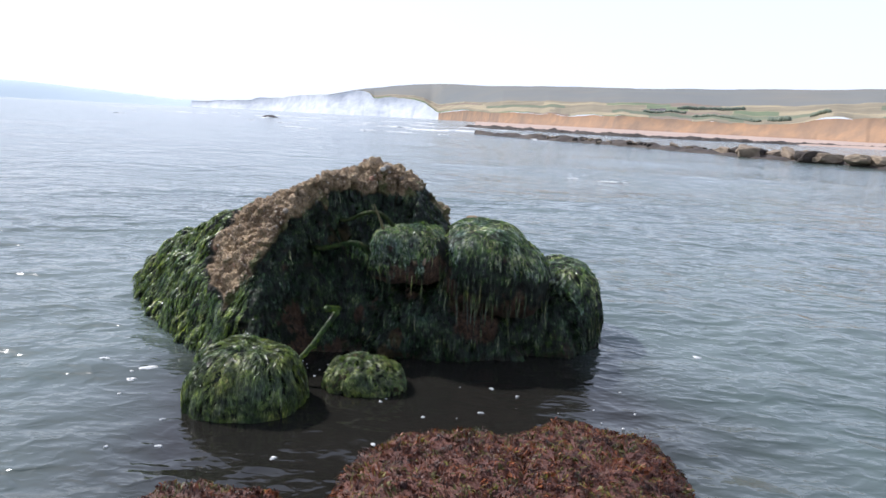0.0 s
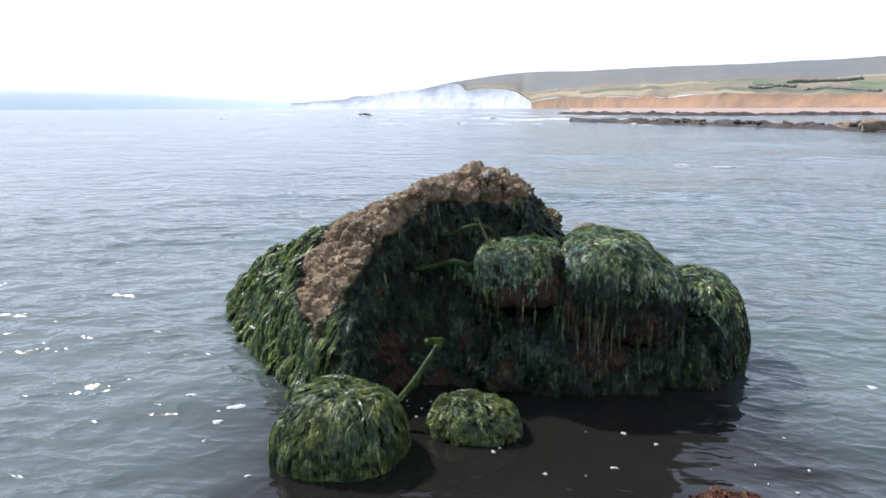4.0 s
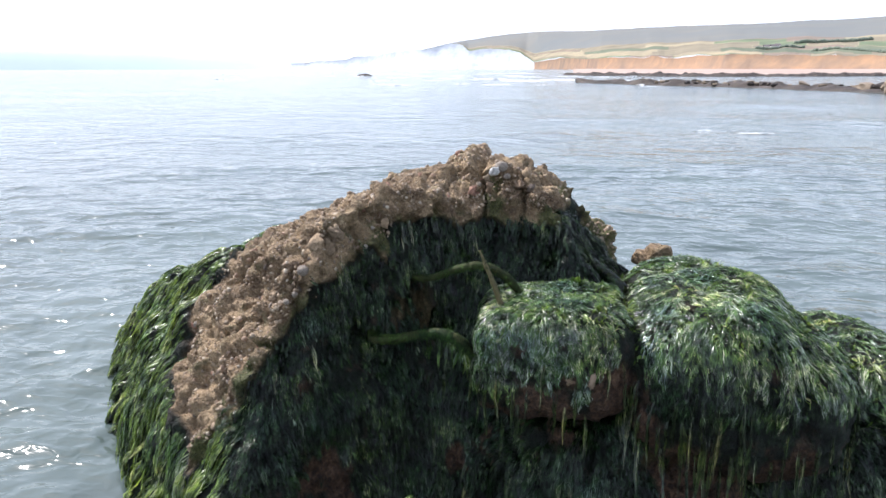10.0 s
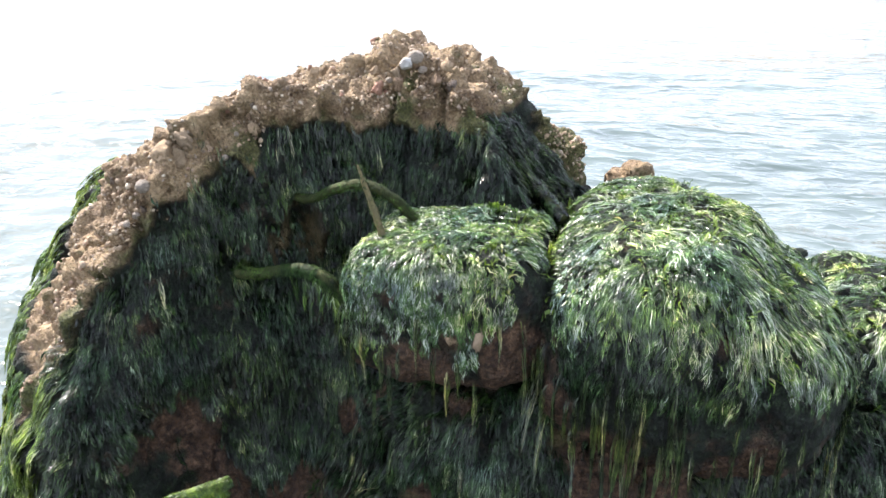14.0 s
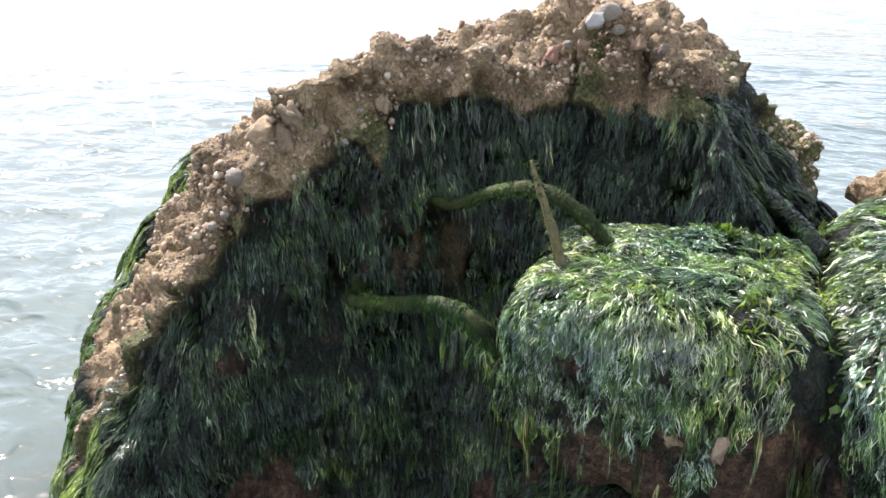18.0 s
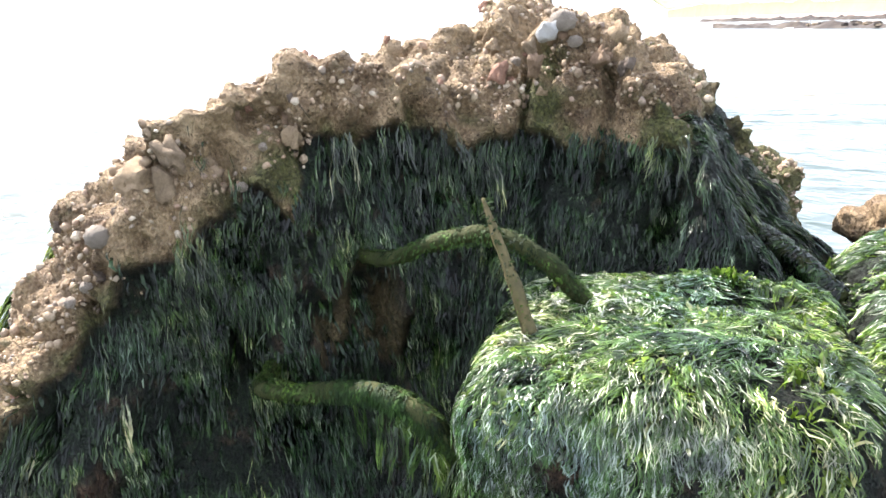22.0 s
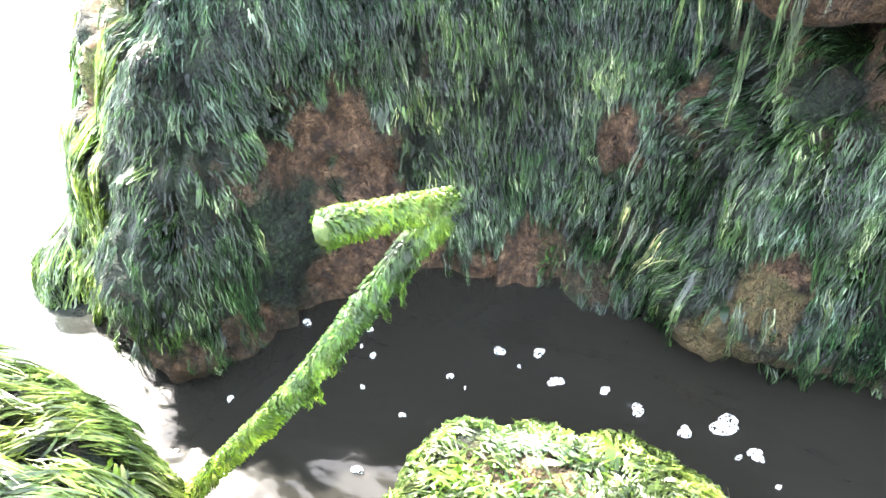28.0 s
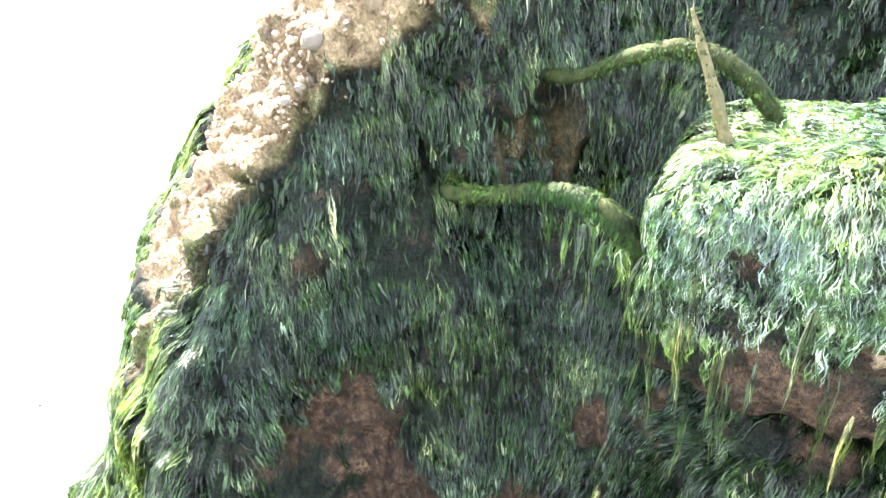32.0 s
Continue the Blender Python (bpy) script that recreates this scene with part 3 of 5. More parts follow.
def tan_mask(p):
    """1 on the upper rim, where the rock stands bare of weed."""
    edge = rim_edge(p[:, 0] + 0.012 * wob(p, 0.05, 44))
    reach = np.interp(p[:, 2], [0.29, 0.34, 0.41, 0.46, 0.69, 0.79, 0.87, 0.95], [-1.05, -1.11, -1.22, -1.29, -1.29, -1.22, -1.14, -1.08])
    n = fbm(p, 0.14, 3, 2)
    left = p[:, 0] - reach + 0.05 * n
    up = p[:, 2] - edge + 0.028 * fbm(p * (1, 1, 0.6), 0.10, 3, 5) + 0.035 * (cells(p * (1, 0.5, 0.8), 0.06, 5) - 0.5)
    knob = 0.12 - np.linalg.norm(p - (0.07, 4.60, 0.77), axis=1)
    return np.clip(np.maximum(np.minimum(left, up), knob) / 0.012 + 0.5, 0, 1)


def spot_mask(p):
    n = fbm(p * (1, 1, 0.6), 0.06, 3, 9)
    m = np.zeros(len(p))
    for x, y, z, r in BARE_SPOTS:
        d, r = np.linalg.norm((p - (x, y, z)) * (1, 0.4, 1), axis=1), r * 1.05
        m = np.maximum(m, np.clip((r - d) / 0.02 + 0.3 + 2.2 * n * min(1.0, r / 0.06), 0, 1) * (d < 1.7 * r))
    low = np.clip((0.06 - p[:, 2]) / 0.05 + 1.4 * fbm(p, 0.13, 2, 4), 0, 1) * (p[:, 2] < 0.18) * (p[:, 0] > -1.0)
    return np.maximum(m, low * 0.55)


def pits(p):
    """Dark hollows in the face, 0 to 1."""
    deep = np.clip((wob(p * (1, 0.7, 0.6), 0.075, 27) - 0.50) / 0.3, 0, 1)
    for x, y, z, r in HOLLOWS:
        d = np.linalg.norm((p - (x, y, z)) * (1.2, 0.5, 0.75), axis=1) / r
        deep = np.maximum(deep, np.clip(1.6 - 1.3 * d + 0.5 * wob(p, 0.03, 51), 0, 1))
    return deep * np.clip((0.9 - p[:, 2]) / 0.1, 0, 1) * np.clip(p[:, 2] / 0.1, 0, 1) * np.clip((p[:, 0] + 1.1) / 0.1, 0, 1)


def relief(p):
    """Hollows and humps of the stone under the weed, in metres."""
    return 0.030 * fbm(p, 0.20, 2, 1) - 0.075 * pits(p) + 0.060 * np.abs(wob(p * (1, 1, 0.65), 0.10, 3)) + 0.030 * np.abs(wob(p * (1, 1, 0.7), 0.045, 6)) - 0.028


def soft_relief(p):
    """The gentler hollows of the bosses and boulders."""
    return 0.45 * relief(p) + 0.006


def recess(p):
    return 0.034 * (1 - tan_mask(p)) * np.clip((p[:, 0] + 1.0) / 0.1, 0, 1)


def rocky(fn, lo, hi, step, rough_on_tan=True):
    v, f = solid(fn, lo, hi, step)
    n = gradient(fn, v)
    t = tan_mask(v) if rough_on_tan else np.zeros(len(v))
    up = relief(v) if rough_on_tan else soft_relief(v)
    if rough_on_tan:
        lumps = 0.022 * fbm(v, 0.15, 2, 17) + 0.042 * (0.6 - cells(v, 0.070, 1)) + 0.020 * (0.55 - cells(v, 0.030, 2)) + 0.010 * wob(v, 0.045, 3) + 0.010 * wob(v, 0.018, 8) - 0.045 * np.clip(wob(v, 0.035, 19) - 0.40, 0, 1) - 0.016
        cracks = np.maximum(0, 0.07 - np.abs(wob(v * (1, 1, 0.5), 0.15, 12))) * 0.6
        for x, wide, deep in ((-0.435, 0.010, 0.026), (-0.325, 0.028, 0.045), (-0.175, 0.014, 0.040), (-0.63, 0.014, 0.022)):
            cracks += deep * np.exp(-(((v[:, 0] - x - 0.02 * wob(v, 0.12, 5)) / wide) ** 2)) * np.clip((v[:, 2] - (1.03 if x == -0.325 else 0.86)) / 0.04, 0, 1)
        up = up * (1 - 0.4 * t) + (lumps - cracks) * (0.1 + 0.9 * np.maximum(t, 0.5 * spot_mask(v))) - recess(v)
    else:
        up = up + 0.012 * (0.55 - cells(v, 0.032, 2)) + 0.006 * wob(v, 0.018, 8)
    return v + n * up[:, None], f, t


# ---- seaweed ----
def evened(v):
    """The same order of values, spread evenly from 0 to 1."""
    return np.argsort(np.argsort(v)) / max(1, len(v) - 1)


def push_out(fn, p, lift, sunk=True):
    for _ in range(2):
        h = 0.004
        g = np.stack([fn(p + np.eye(3)[a] * h) - fn(p - np.eye(3)[a] * h) for a in range(3)], -1) / (2 * h)
        steep = np.linalg.norm(g, axis=-1) + 1e-6
        g = g / steep[:, None]
        base = p - g * np.clip(fn(p) / steep, -0.05, 0.1)[:, None]
        d = fn(p) / steep - (0 if sunk is None else relief(base) - recess(base) if sunk else soft_relief(base))
        p = p + g * np.clip(lift - d, 0, 0.03)[:, None]
    return p, g


def strands(name, fn, roots, normals, material, length, width, steps=4, lift=0.003, comb=(0, 0, 0), wild=0.25, seed=0, cling=True, lock=0.03, under=-0.15, swirl=0.45, sunk=True):
    """Ribbons of weed that grow from roots, run down over the surface fn in locks and hang free where it turns under."""
    rng = np.random.default_rng(seed)
    n = len(roots)
    long = length * rng.uniform(0.45, 1.4, n) * (1 + 0.35 * wob(roots, lock * 2.5, 31))
    wide = width * np.exp(rng.normal(-0.1, 0.45, n))
    p, g = roots.copy(), normals.copy()
    locks = np.stack([wob(roots, lock, 40 + k) for k in range(3)], -1)
    lifts = lift * rng.uniform(0.3, 1.8, n) + lift * 2.2 * np.clip(wob(roots * (1, 1, 0.45), lock * 1.3, 21), 0, 1)
    curl = rng.normal(0, wild * 0.6, (n, 3)) + locks * wild * 2.0
    drift = rng.normal(0, wild * 0.9, (n, 3))
    way = np.array((0, 0, -0.5)) + curl * 0.7
    path, sides = [p.copy()], []
    kink = rng.normal(0, wild * 0.85, (steps, n, 3))
    for k in range(steps):
        eddy = np.stack([wob(p * (1, 1, 0.6), lock * 0.8, 60 + a) for a in range(3)], -1)
        down = np.array((0, 0, -1.0)) + np.array(comb) + curl + eddy * swirl + kink[k] + drift * 0.5 * (k / steps)
        flow = down - g * (down * g).sum(1)[:, None] * (g[:, 2] > under)[:, None]
        way = 0.3 * way + flow
        way /= np.linalg.norm(way, axis=1)[:, None] + 1e-9
        p = p + way * (long / steps)[:, None]
        if cling:
            p, g = push_out(fn, p, lifts * (1 + 0.25 * k), sunk)
        s = np.cross(way, g)
        s /= np.linalg.norm(s, axis=1)[:, None] + 1e-9
        path.append(p.copy())
        sides.append(s + rng.normal(0, 0.33, (n, 3)))
    sides = [sides[0]] + sides
    shape = np.interp(np.linspace(0, 1, steps + 1), [0, 0.25, 0.7, 1], [0.8, 1.0, 0.9, 0.4])
    a = np.stack([q + s * (wide * w / 2)[:, None] for q, s, w in zip(path, sides, shape)], 1)
    b = np.stack([q - s * (wide * w / 2)[:, None] for q, s, w in zip(path, sides, shape)], 1)
    verts = np.stack([a, b], 2).reshape(n, -1, 3)
    base = np.arange(n)[:, None, None] * (2 * (steps + 1))
    k = np.arange(steps)[None, :, None] * 2
    faces = (base + k + np.array([0, 1, 3, 2])[None, None]).reshape(-1, 4)
    me = mesh_of(name, verts.reshape(-1, 3), faces, material)
    attr(me, "tone", np.repeat(evened(rng.random(n) + 0.8 * wob(roots, lock, 77)), 2 * (steps + 1)))
    return me


def hanks(name, fn, roots, normals, material, length, width, per, spread, steps=4, lift=0.004, wave=0.16, seed=0, comb=(0, 0, 0), sunk=True, under=-0.15, taper=0.3, glue=True):
    """Wet locks of weed: each root carries a flat bunch of hair-fine blades that runs down the surface, draws together and hangs free where the surface turns under."""
    rng = np.random.default_rng(seed)
    n, m = len(roots), steps
    long = length * rng.uniform(0.5, 1.4, n) * (1 + 0.3 * wob(roots, 0.09, 31))
    lean = rng.normal(0, wave, (n, 3))
    p, g, way = roots.copy(), normals.copy(), np.zeros((n, 3))
    at, out, ahead = [p.copy()], [g.copy()], []
    for k in range(m):
        eddy = np.stack([wob(p * (1, 1, 0.6), 0.06, 60 + a) for a in range(3)], -1)
        down = np.array((0, 0, -1.0)) + np.array(comb) + lean + eddy * wave * 1.6
        flow = down - g * (down * g).sum(1)[:, None] * (g[:, 2] > under)[:, None]
        way = 0.35 * way + flow
        way /= np.linalg.norm(way, axis=1)[:, None] + 1e-9
        p = p + way * (long / m)[:, None]
        if glue:
            p, g = push_out(fn, p, lift, sunk)
        at.append(p.copy()), out.append(g.copy()), ahead.append(way.copy())
    at, out, ahead = np.stack(at, 1), np.stack(out, 1), np.stack([ahead[0]] + ahead, 1)
    side = np.cross(ahead, out)
    side /= np.linalg.norm(side, axis=-1, keepdims=True) + 1e-9
    lat, high = rng.uniform(-1, 1, (n, per, 1)), rng.uniform(0, 1, (n, per, 1))
    s0, s1 = rng.uniform(0, 0.35, (n, per, 1)), rng.uniform(0.6, 1.0, (n, per, 1))
    s = s0 + (s1 - s0) * np.linspace(0, 1, m + 1)
    i = np.minimum((s * m).astype(int), m - 1)
    f = (s * m - i)[..., None]
    row = np.arange(n)[:, None, None]
    c, u, w = (q[row, i] * (1 - f) + q[row, i + 1] * f for q in (at, out, side))
    shift = spread * (lat * np.interp(s, [0, 0.3, 1], [0.8, 1.0, taper]) + 0.30 * np.sin(6.28 * (s * rng.uniform(0.8, 2.6, (n, per, 1)) + rng.random((n, per, 1)))))
    rise = lift * (0.2 + 1.5 * high * (1 - 0.5 * lat**2)) * np.interp(s, [0, 0.3, 0.8, 1], [0.2, 1.0, 0.8, 0.5])
    crimp = rng.normal(0, 0.00075, (n, per, m + 1))
    c = c + w * (shift + crimp)[..., None] + u * (rise + np.abs(rng.normal(0, 0.0012, (n, per, m + 1))))[..., None]
    turn = rng.normal(0, 0.45, (n, per, 1)) + rng.normal(0, 0.45, (n, per, m + 1)) + 0.5 * np.sin(6.28 * s * rng.uniform(0.5, 1.5, (n, per, 1)))
    flat = (w * np.cos(turn)[..., None] + u * np.sin(turn)[..., None]) * (0.5 * width * np.exp(rng.normal(-0.1, 0.4, (n, per, 1))) * np.interp(np.linspace(0, 1, m + 1), [0, 0.25, 0.7, 1], [0.7, 1.0, 0.85, 0.3]))[..., None]
    verts = np.stack([c + flat, c - flat], -2).reshape(-1, 3)
    base = np.arange(n * per)[:, None, None] * (2 * (m + 1)) + np.arange(m)[None, :, None] * 2
    me = mesh_of(name, verts, (base + np.array([0, 1, 3, 2])).reshape(-1, 4), material)
    tone = evened((0.45 * rng.random((n, 1)) + 0.4 * wob(roots, 0.05, 77)[:, None] + 1.1 * rng.random((n, per))).ravel())
    attr(me, "tone", np.repeat(tone, 2 * (m + 1)))
    return me


def scatter(verts, quads, fn, count, keep, seed):
    """Points and normals spread evenly over a mesh; keep(points, normals) gives each one's chance."""
    rng = np.random.default_rng(seed)
    a, b, c, d = (verts[quads[:, i]] for i in range(4))
    area = np.linalg.norm(np.cross(c - a, d - b), axis=1)
    tri = rng.choice(len(quads), count, p=area / area.sum())
    u, w = rng.random((2, count, 1))
    p = (a[tri] * (1 - u) + b[tri] * u) * (1 - w) + (d[tri] * (1 - u) + c[tri] * u) * w
    n = gradient(fn, p)
    ok = rng.random(count) < keep(p, n)
    return p[ok], n[ok]


# ---- the big sea rock ----
sea_rock = tagged(new("sea_rock"), "large tan pebbly boulder hung with dark green seaweed in the sea", "rock")
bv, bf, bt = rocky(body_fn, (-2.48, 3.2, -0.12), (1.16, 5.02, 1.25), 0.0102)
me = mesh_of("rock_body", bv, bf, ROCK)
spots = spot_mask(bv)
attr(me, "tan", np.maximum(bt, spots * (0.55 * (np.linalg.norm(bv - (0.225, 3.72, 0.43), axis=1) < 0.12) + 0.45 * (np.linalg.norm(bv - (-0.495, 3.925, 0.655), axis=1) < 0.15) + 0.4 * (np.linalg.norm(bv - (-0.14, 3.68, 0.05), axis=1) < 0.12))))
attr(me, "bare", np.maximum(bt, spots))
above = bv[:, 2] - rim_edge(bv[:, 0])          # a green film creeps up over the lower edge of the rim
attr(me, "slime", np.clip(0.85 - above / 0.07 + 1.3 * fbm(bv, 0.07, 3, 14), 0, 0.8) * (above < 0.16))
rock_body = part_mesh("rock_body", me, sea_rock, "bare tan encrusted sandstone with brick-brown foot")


def covered(p, n):
    return (1 - tan_mask(p)) * (1 - spot_mask(p)) * (p[:, 2] > 0.0) * (p[:, 1] < 4.95)


def is_left(p):
    return np.clip((-1.02 + 0.13 * np.clip((0.50 - p[:, 2]) / 0.1, 0, 1) - p[:, 0] + 0.04 * wob(p, 0.1, 2)) / 0.05, 0, 1) * np.clip((p[:, 2] - 0.0) / 0.05, 0, 1)


def tuft_edge(p):
    """Some weed also straggles over the lower edge of the bare rim."""
    t = tan_mask(p)
    return (1 - t) + t * 0.10 * (wob(p, 0.06, 33) > 0.25) * (gradient(body_fn, p)[:, 2] < 0.35)


def rim_cover(p, n):
    return tuft_edge(p) * (1 - 0.85 * spot_mask(p)) * (p[:, 2] > -0.01) * (p[:, 1] < 4.6) * (1 - is_left(p)) * (n[:, 1] < 0.5) * (n[:, 0] < 0.92) * (np.linalg.norm(p - (0.03, 4.6, 0.86), axis=1) > 0.17)


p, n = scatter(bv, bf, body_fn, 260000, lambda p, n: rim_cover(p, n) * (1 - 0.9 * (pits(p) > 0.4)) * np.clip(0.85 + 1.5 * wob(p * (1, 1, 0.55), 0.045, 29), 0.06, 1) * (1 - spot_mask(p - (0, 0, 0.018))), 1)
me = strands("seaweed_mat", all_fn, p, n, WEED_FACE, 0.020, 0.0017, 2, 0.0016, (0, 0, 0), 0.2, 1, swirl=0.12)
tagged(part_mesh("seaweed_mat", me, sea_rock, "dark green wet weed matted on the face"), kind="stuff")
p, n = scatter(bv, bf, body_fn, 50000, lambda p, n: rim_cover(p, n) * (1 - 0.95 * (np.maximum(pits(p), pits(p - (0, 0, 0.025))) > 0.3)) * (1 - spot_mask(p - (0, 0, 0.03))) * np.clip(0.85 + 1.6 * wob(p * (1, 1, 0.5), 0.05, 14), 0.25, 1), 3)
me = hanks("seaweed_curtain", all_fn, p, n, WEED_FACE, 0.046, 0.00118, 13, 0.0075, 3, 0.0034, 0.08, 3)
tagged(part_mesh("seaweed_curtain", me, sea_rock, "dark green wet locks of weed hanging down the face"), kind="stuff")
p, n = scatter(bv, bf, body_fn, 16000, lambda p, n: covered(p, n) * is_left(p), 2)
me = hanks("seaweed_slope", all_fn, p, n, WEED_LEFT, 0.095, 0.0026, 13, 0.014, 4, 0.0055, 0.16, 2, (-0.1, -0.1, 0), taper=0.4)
tagged(part_mesh("seaweed_slope", me, sea_rock, "bright grass-green weed combed down the slope"), kind="stuff")

HEM = {11: 0.545, 12: 0.52, 13: 0.03}          # the height to which the weed roots on each boss
for fn, lo, hi, count, long, seed, text in (
        (lobe_a_fn, (-0.36, 3.62, 0.38), (0.26, 4.26, 0.82), 9800, 0.040, 11, "squared boss thick with green weed, wet sheen painted as pale blades"),
        (lobe_b_fn, (0.08, 3.64, 0.12), (0.98, 4.84, 0.85), 13000, 0.048, 12, "domed boss draped in long green weed"),
        (lobe_c_fn, (0.60, 3.88, -0.12), (1.24, 5.05, 0.6), 5200, 0.062, 13, "low rounded boss under a coat of green weed")):
    v, f, _ = rocky(fn, lo, hi, 0.012, False)
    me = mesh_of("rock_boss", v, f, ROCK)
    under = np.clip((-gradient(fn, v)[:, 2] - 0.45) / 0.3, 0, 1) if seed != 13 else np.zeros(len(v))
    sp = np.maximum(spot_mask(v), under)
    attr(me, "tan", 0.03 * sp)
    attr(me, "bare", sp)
    boss = part_mesh("rock_boss", me, sea_rock, text)
    p, n = scatter(v, f, fn, count, lambda p, n: (n[:, 2] > -0.5) * (p[:, 2] > HEM[seed]) * (n[:, 1] < 0.45) * (n[:, 0] < (0.6 if seed == 11 else 2.0)) * (n[:, 0] > (-2.0 if seed == 11 else -0.72)) * (1 - spot_mask(p)) * (1 - 0.8 * spot_mask(p - (0, 0, 0.025))) * np.clip(1.0 + 1.2 * wob(p * (1, 1, 0.5), 0.05, 14), 0.25, 1), seed)
    # Lighter weed on upturned parts paints sunlit tops, darker weed shaded sides.
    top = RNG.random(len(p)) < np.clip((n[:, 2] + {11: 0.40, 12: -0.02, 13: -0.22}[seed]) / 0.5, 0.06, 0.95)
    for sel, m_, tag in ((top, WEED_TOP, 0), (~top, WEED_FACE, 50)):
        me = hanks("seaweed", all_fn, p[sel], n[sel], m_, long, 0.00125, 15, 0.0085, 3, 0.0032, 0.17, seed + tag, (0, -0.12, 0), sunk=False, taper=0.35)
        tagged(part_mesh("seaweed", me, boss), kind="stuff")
    p, n = scatter(v, f, fn, count * 2, lambda p, n: (n[:, 2] > 0.1) * (p[:, 2] > 0.0) * (n[:, 1] < 0.45) * (1 - spot_mask(p)) * np.clip((n[:, 2] - 0.1) * 1.5, 0, 1) * np.clip(0.5 + 1.6 * wob(p, 0.05, 23), 0.04, 1), seed + 200)
    me = strands("sea_lettuce", all_fn, p, n, WEED_LEAF, 0.015, 0.0028, 3, 0.005, (0, -0.1, 0), 0.6, seed + 90, sunk=False)
    tagged(part_mesh("sea_lettuce", me, boss, "crumpled yellow-green sea lettuce"), kind="stuff")

# the two weedy boulders in front, and the bent iron bar between them
for fn, lo, hi, count, seed, text in (
        (round_a_fn, (-1.06, 2.6, -0.2), (-0.34, 3.3, 0.4), 2800, 31, "rounded boulder matted with bright green weed in the water"),
        (round_b_fn, (-0.46, 2.98, -0.2), (0.08, 3.52, 0.22), 2200, 32, "small low boulder with yellow-green weed in the water")):
    rock = tagged(new("boulder"), text, "boulder", "weedy boulders before the rock")
    v, f, _ = rocky(fn, lo, hi, 0.012, False)
    me = mesh_of("stone", v, f, ROCK)
    sp = np.clip(1.6 * fbm(v, 0.12, 2, seed) - 0.55, 0, 1) * (seed == 32)
    attr(me, "tan", sp)
    attr(me, "bare", sp)
    part_mesh("stone", me, rock)
    p, n = scatter(v, f, fn, count, lambda p, n: (n[:, 2] > -0.2) * (p[:, 2] > 0.0) * (1 - 0.8 * (seed == 32) * np.clip(1.6 * fbm(p, 0.12, 2, seed) - 0.55, 0, 1)), seed)
    me = hanks("seaweed", fn, p, n, WEED_BOULDER, 0.085 if seed == 31 else 0.042, 0.0025, 14, 0.011, 4, 0.0055, 0.20, seed, (0, -0.1, 0), sunk=False, taper=0.4)
    tagged(part_mesh("seaweed", me, rock, "bright green wet weed"), kind="stuff")
    p, n = scatter(v, f, fn, 9000, lambda p, n: (n[:, 2] > 0.35) * np.clip(0.4 + 1.6 * wob(p, 0.05, 23), 0.04, 1), seed + 5)
    me = strands("sea_lettuce", fn, p, n, WEED_LEAF, 0.020, 0.0034, 3, 0.006, (0, -0.1, 0), 0.55, seed + 9, sunk=False)
    tagged(part_mesh("sea_lettuce", me, rock, "crumpled yellow-green sea lettuce"), kind="stuff")

# ---- bars and twig on the rock ----
def bar(name, pts, radii, material, parent, text, fuzz, seed, fuzz_len=0.02, fuzz_mat=None, drips=0, drip_len=0.034):
    ob = part_mesh(name, tube_mesh(name, pts, radii, material, 12, 0.22, seed), parent, text)
    if fuzz:
        rng = np.random.default_rng(seed)
        line, t = np.array(pts, float), rng.random(fuzz) * (len(pts) - 1)
        i = np.minimum(t.astype(int), len(pts) - 2)
        c = line[i] + (line[i + 1] - line[i]) * (t - i)[:, None]
        r = np.interp(t, range(len(radii)), radii)
        nrm = rng.normal(0, 1, (fuzz, 3)) + (0, 0, 0.4)
        ah = line[i + 1] - line[i]
        ah /= np.linalg.norm(ah, axis=1)[:, None]
        nrm -= ah * (nrm * ah).sum(1)[:, None]
        nrm /= np.linalg.norm(nrm, axis=1)[:, None]
        a_, b_ = line[:-1], np.diff(line, axis=0)

        def around(q):
            s = np.clip(((q[:, None] - a_) * b_).sum(-1) / (b_ * b_).sum(-1), 0, 1)
            d = np.linalg.norm(q[:, None] - a_ - b_ * s[..., None], axis=-1)
            return (d - np.array(radii)[None, :-1]).min(1)

        me = strands("moss", around, c + nrm * r[:, None] * 0.95, nrm, fuzz_mat or FROND, fuzz_len, 0.0015, 4, 0.0011, (0, 0, 0), 0.32, seed, sunk=None)
        tagged(part_mesh("moss", me, ob), kind="stuff")
        if drips:
            at = np.flatnonzero((t > 0.36 * (len(pts) - 1)) & (t < 0.82 * (len(pts) - 1)))[:drips] if drip_len > 0.04 else np.arange(drips)
            low = c[at] - np.array((0, 0, 0.8)) * r[at, None]
            me = hanks("tuft", around, low, np.tile((0.3, -0.8, -0.5), (drips, 1)), WEED_HOOK if fuzz_mat == WEED_HOOK else WEED_LEFT, drip_len, 0.0018, 16, 0.008, 4, 0.004, 0.15, seed * 50, glue=False, taper=0.25)
            tagged(part_mesh("tuft", me, ob), kind="stuff")
    return ob


bar("iron_bar", [(-0.615, 3.90, 0.60), (-0.590, 3.83, 0.607), (-0.511, 3.805, 0.624), (-0.433, 3.785, 0.653), (-0.376, 3.772, 0.667), (-0.331, 3.765, 0.662), (-0.300, 3.765, 0.642), (-0.280, 3.775, 0.607), (-0.272, 3.80, 0.555)], [0.0105, 0.011, 0.0115, 0.012, 0.012, 0.012, 0.012, 0.012, 0.0115], OLIVE, sea_rock, "curved olive iron bar coated in slime", 5200, 41, 0.010, WEED_BAR, 14, 0.06)
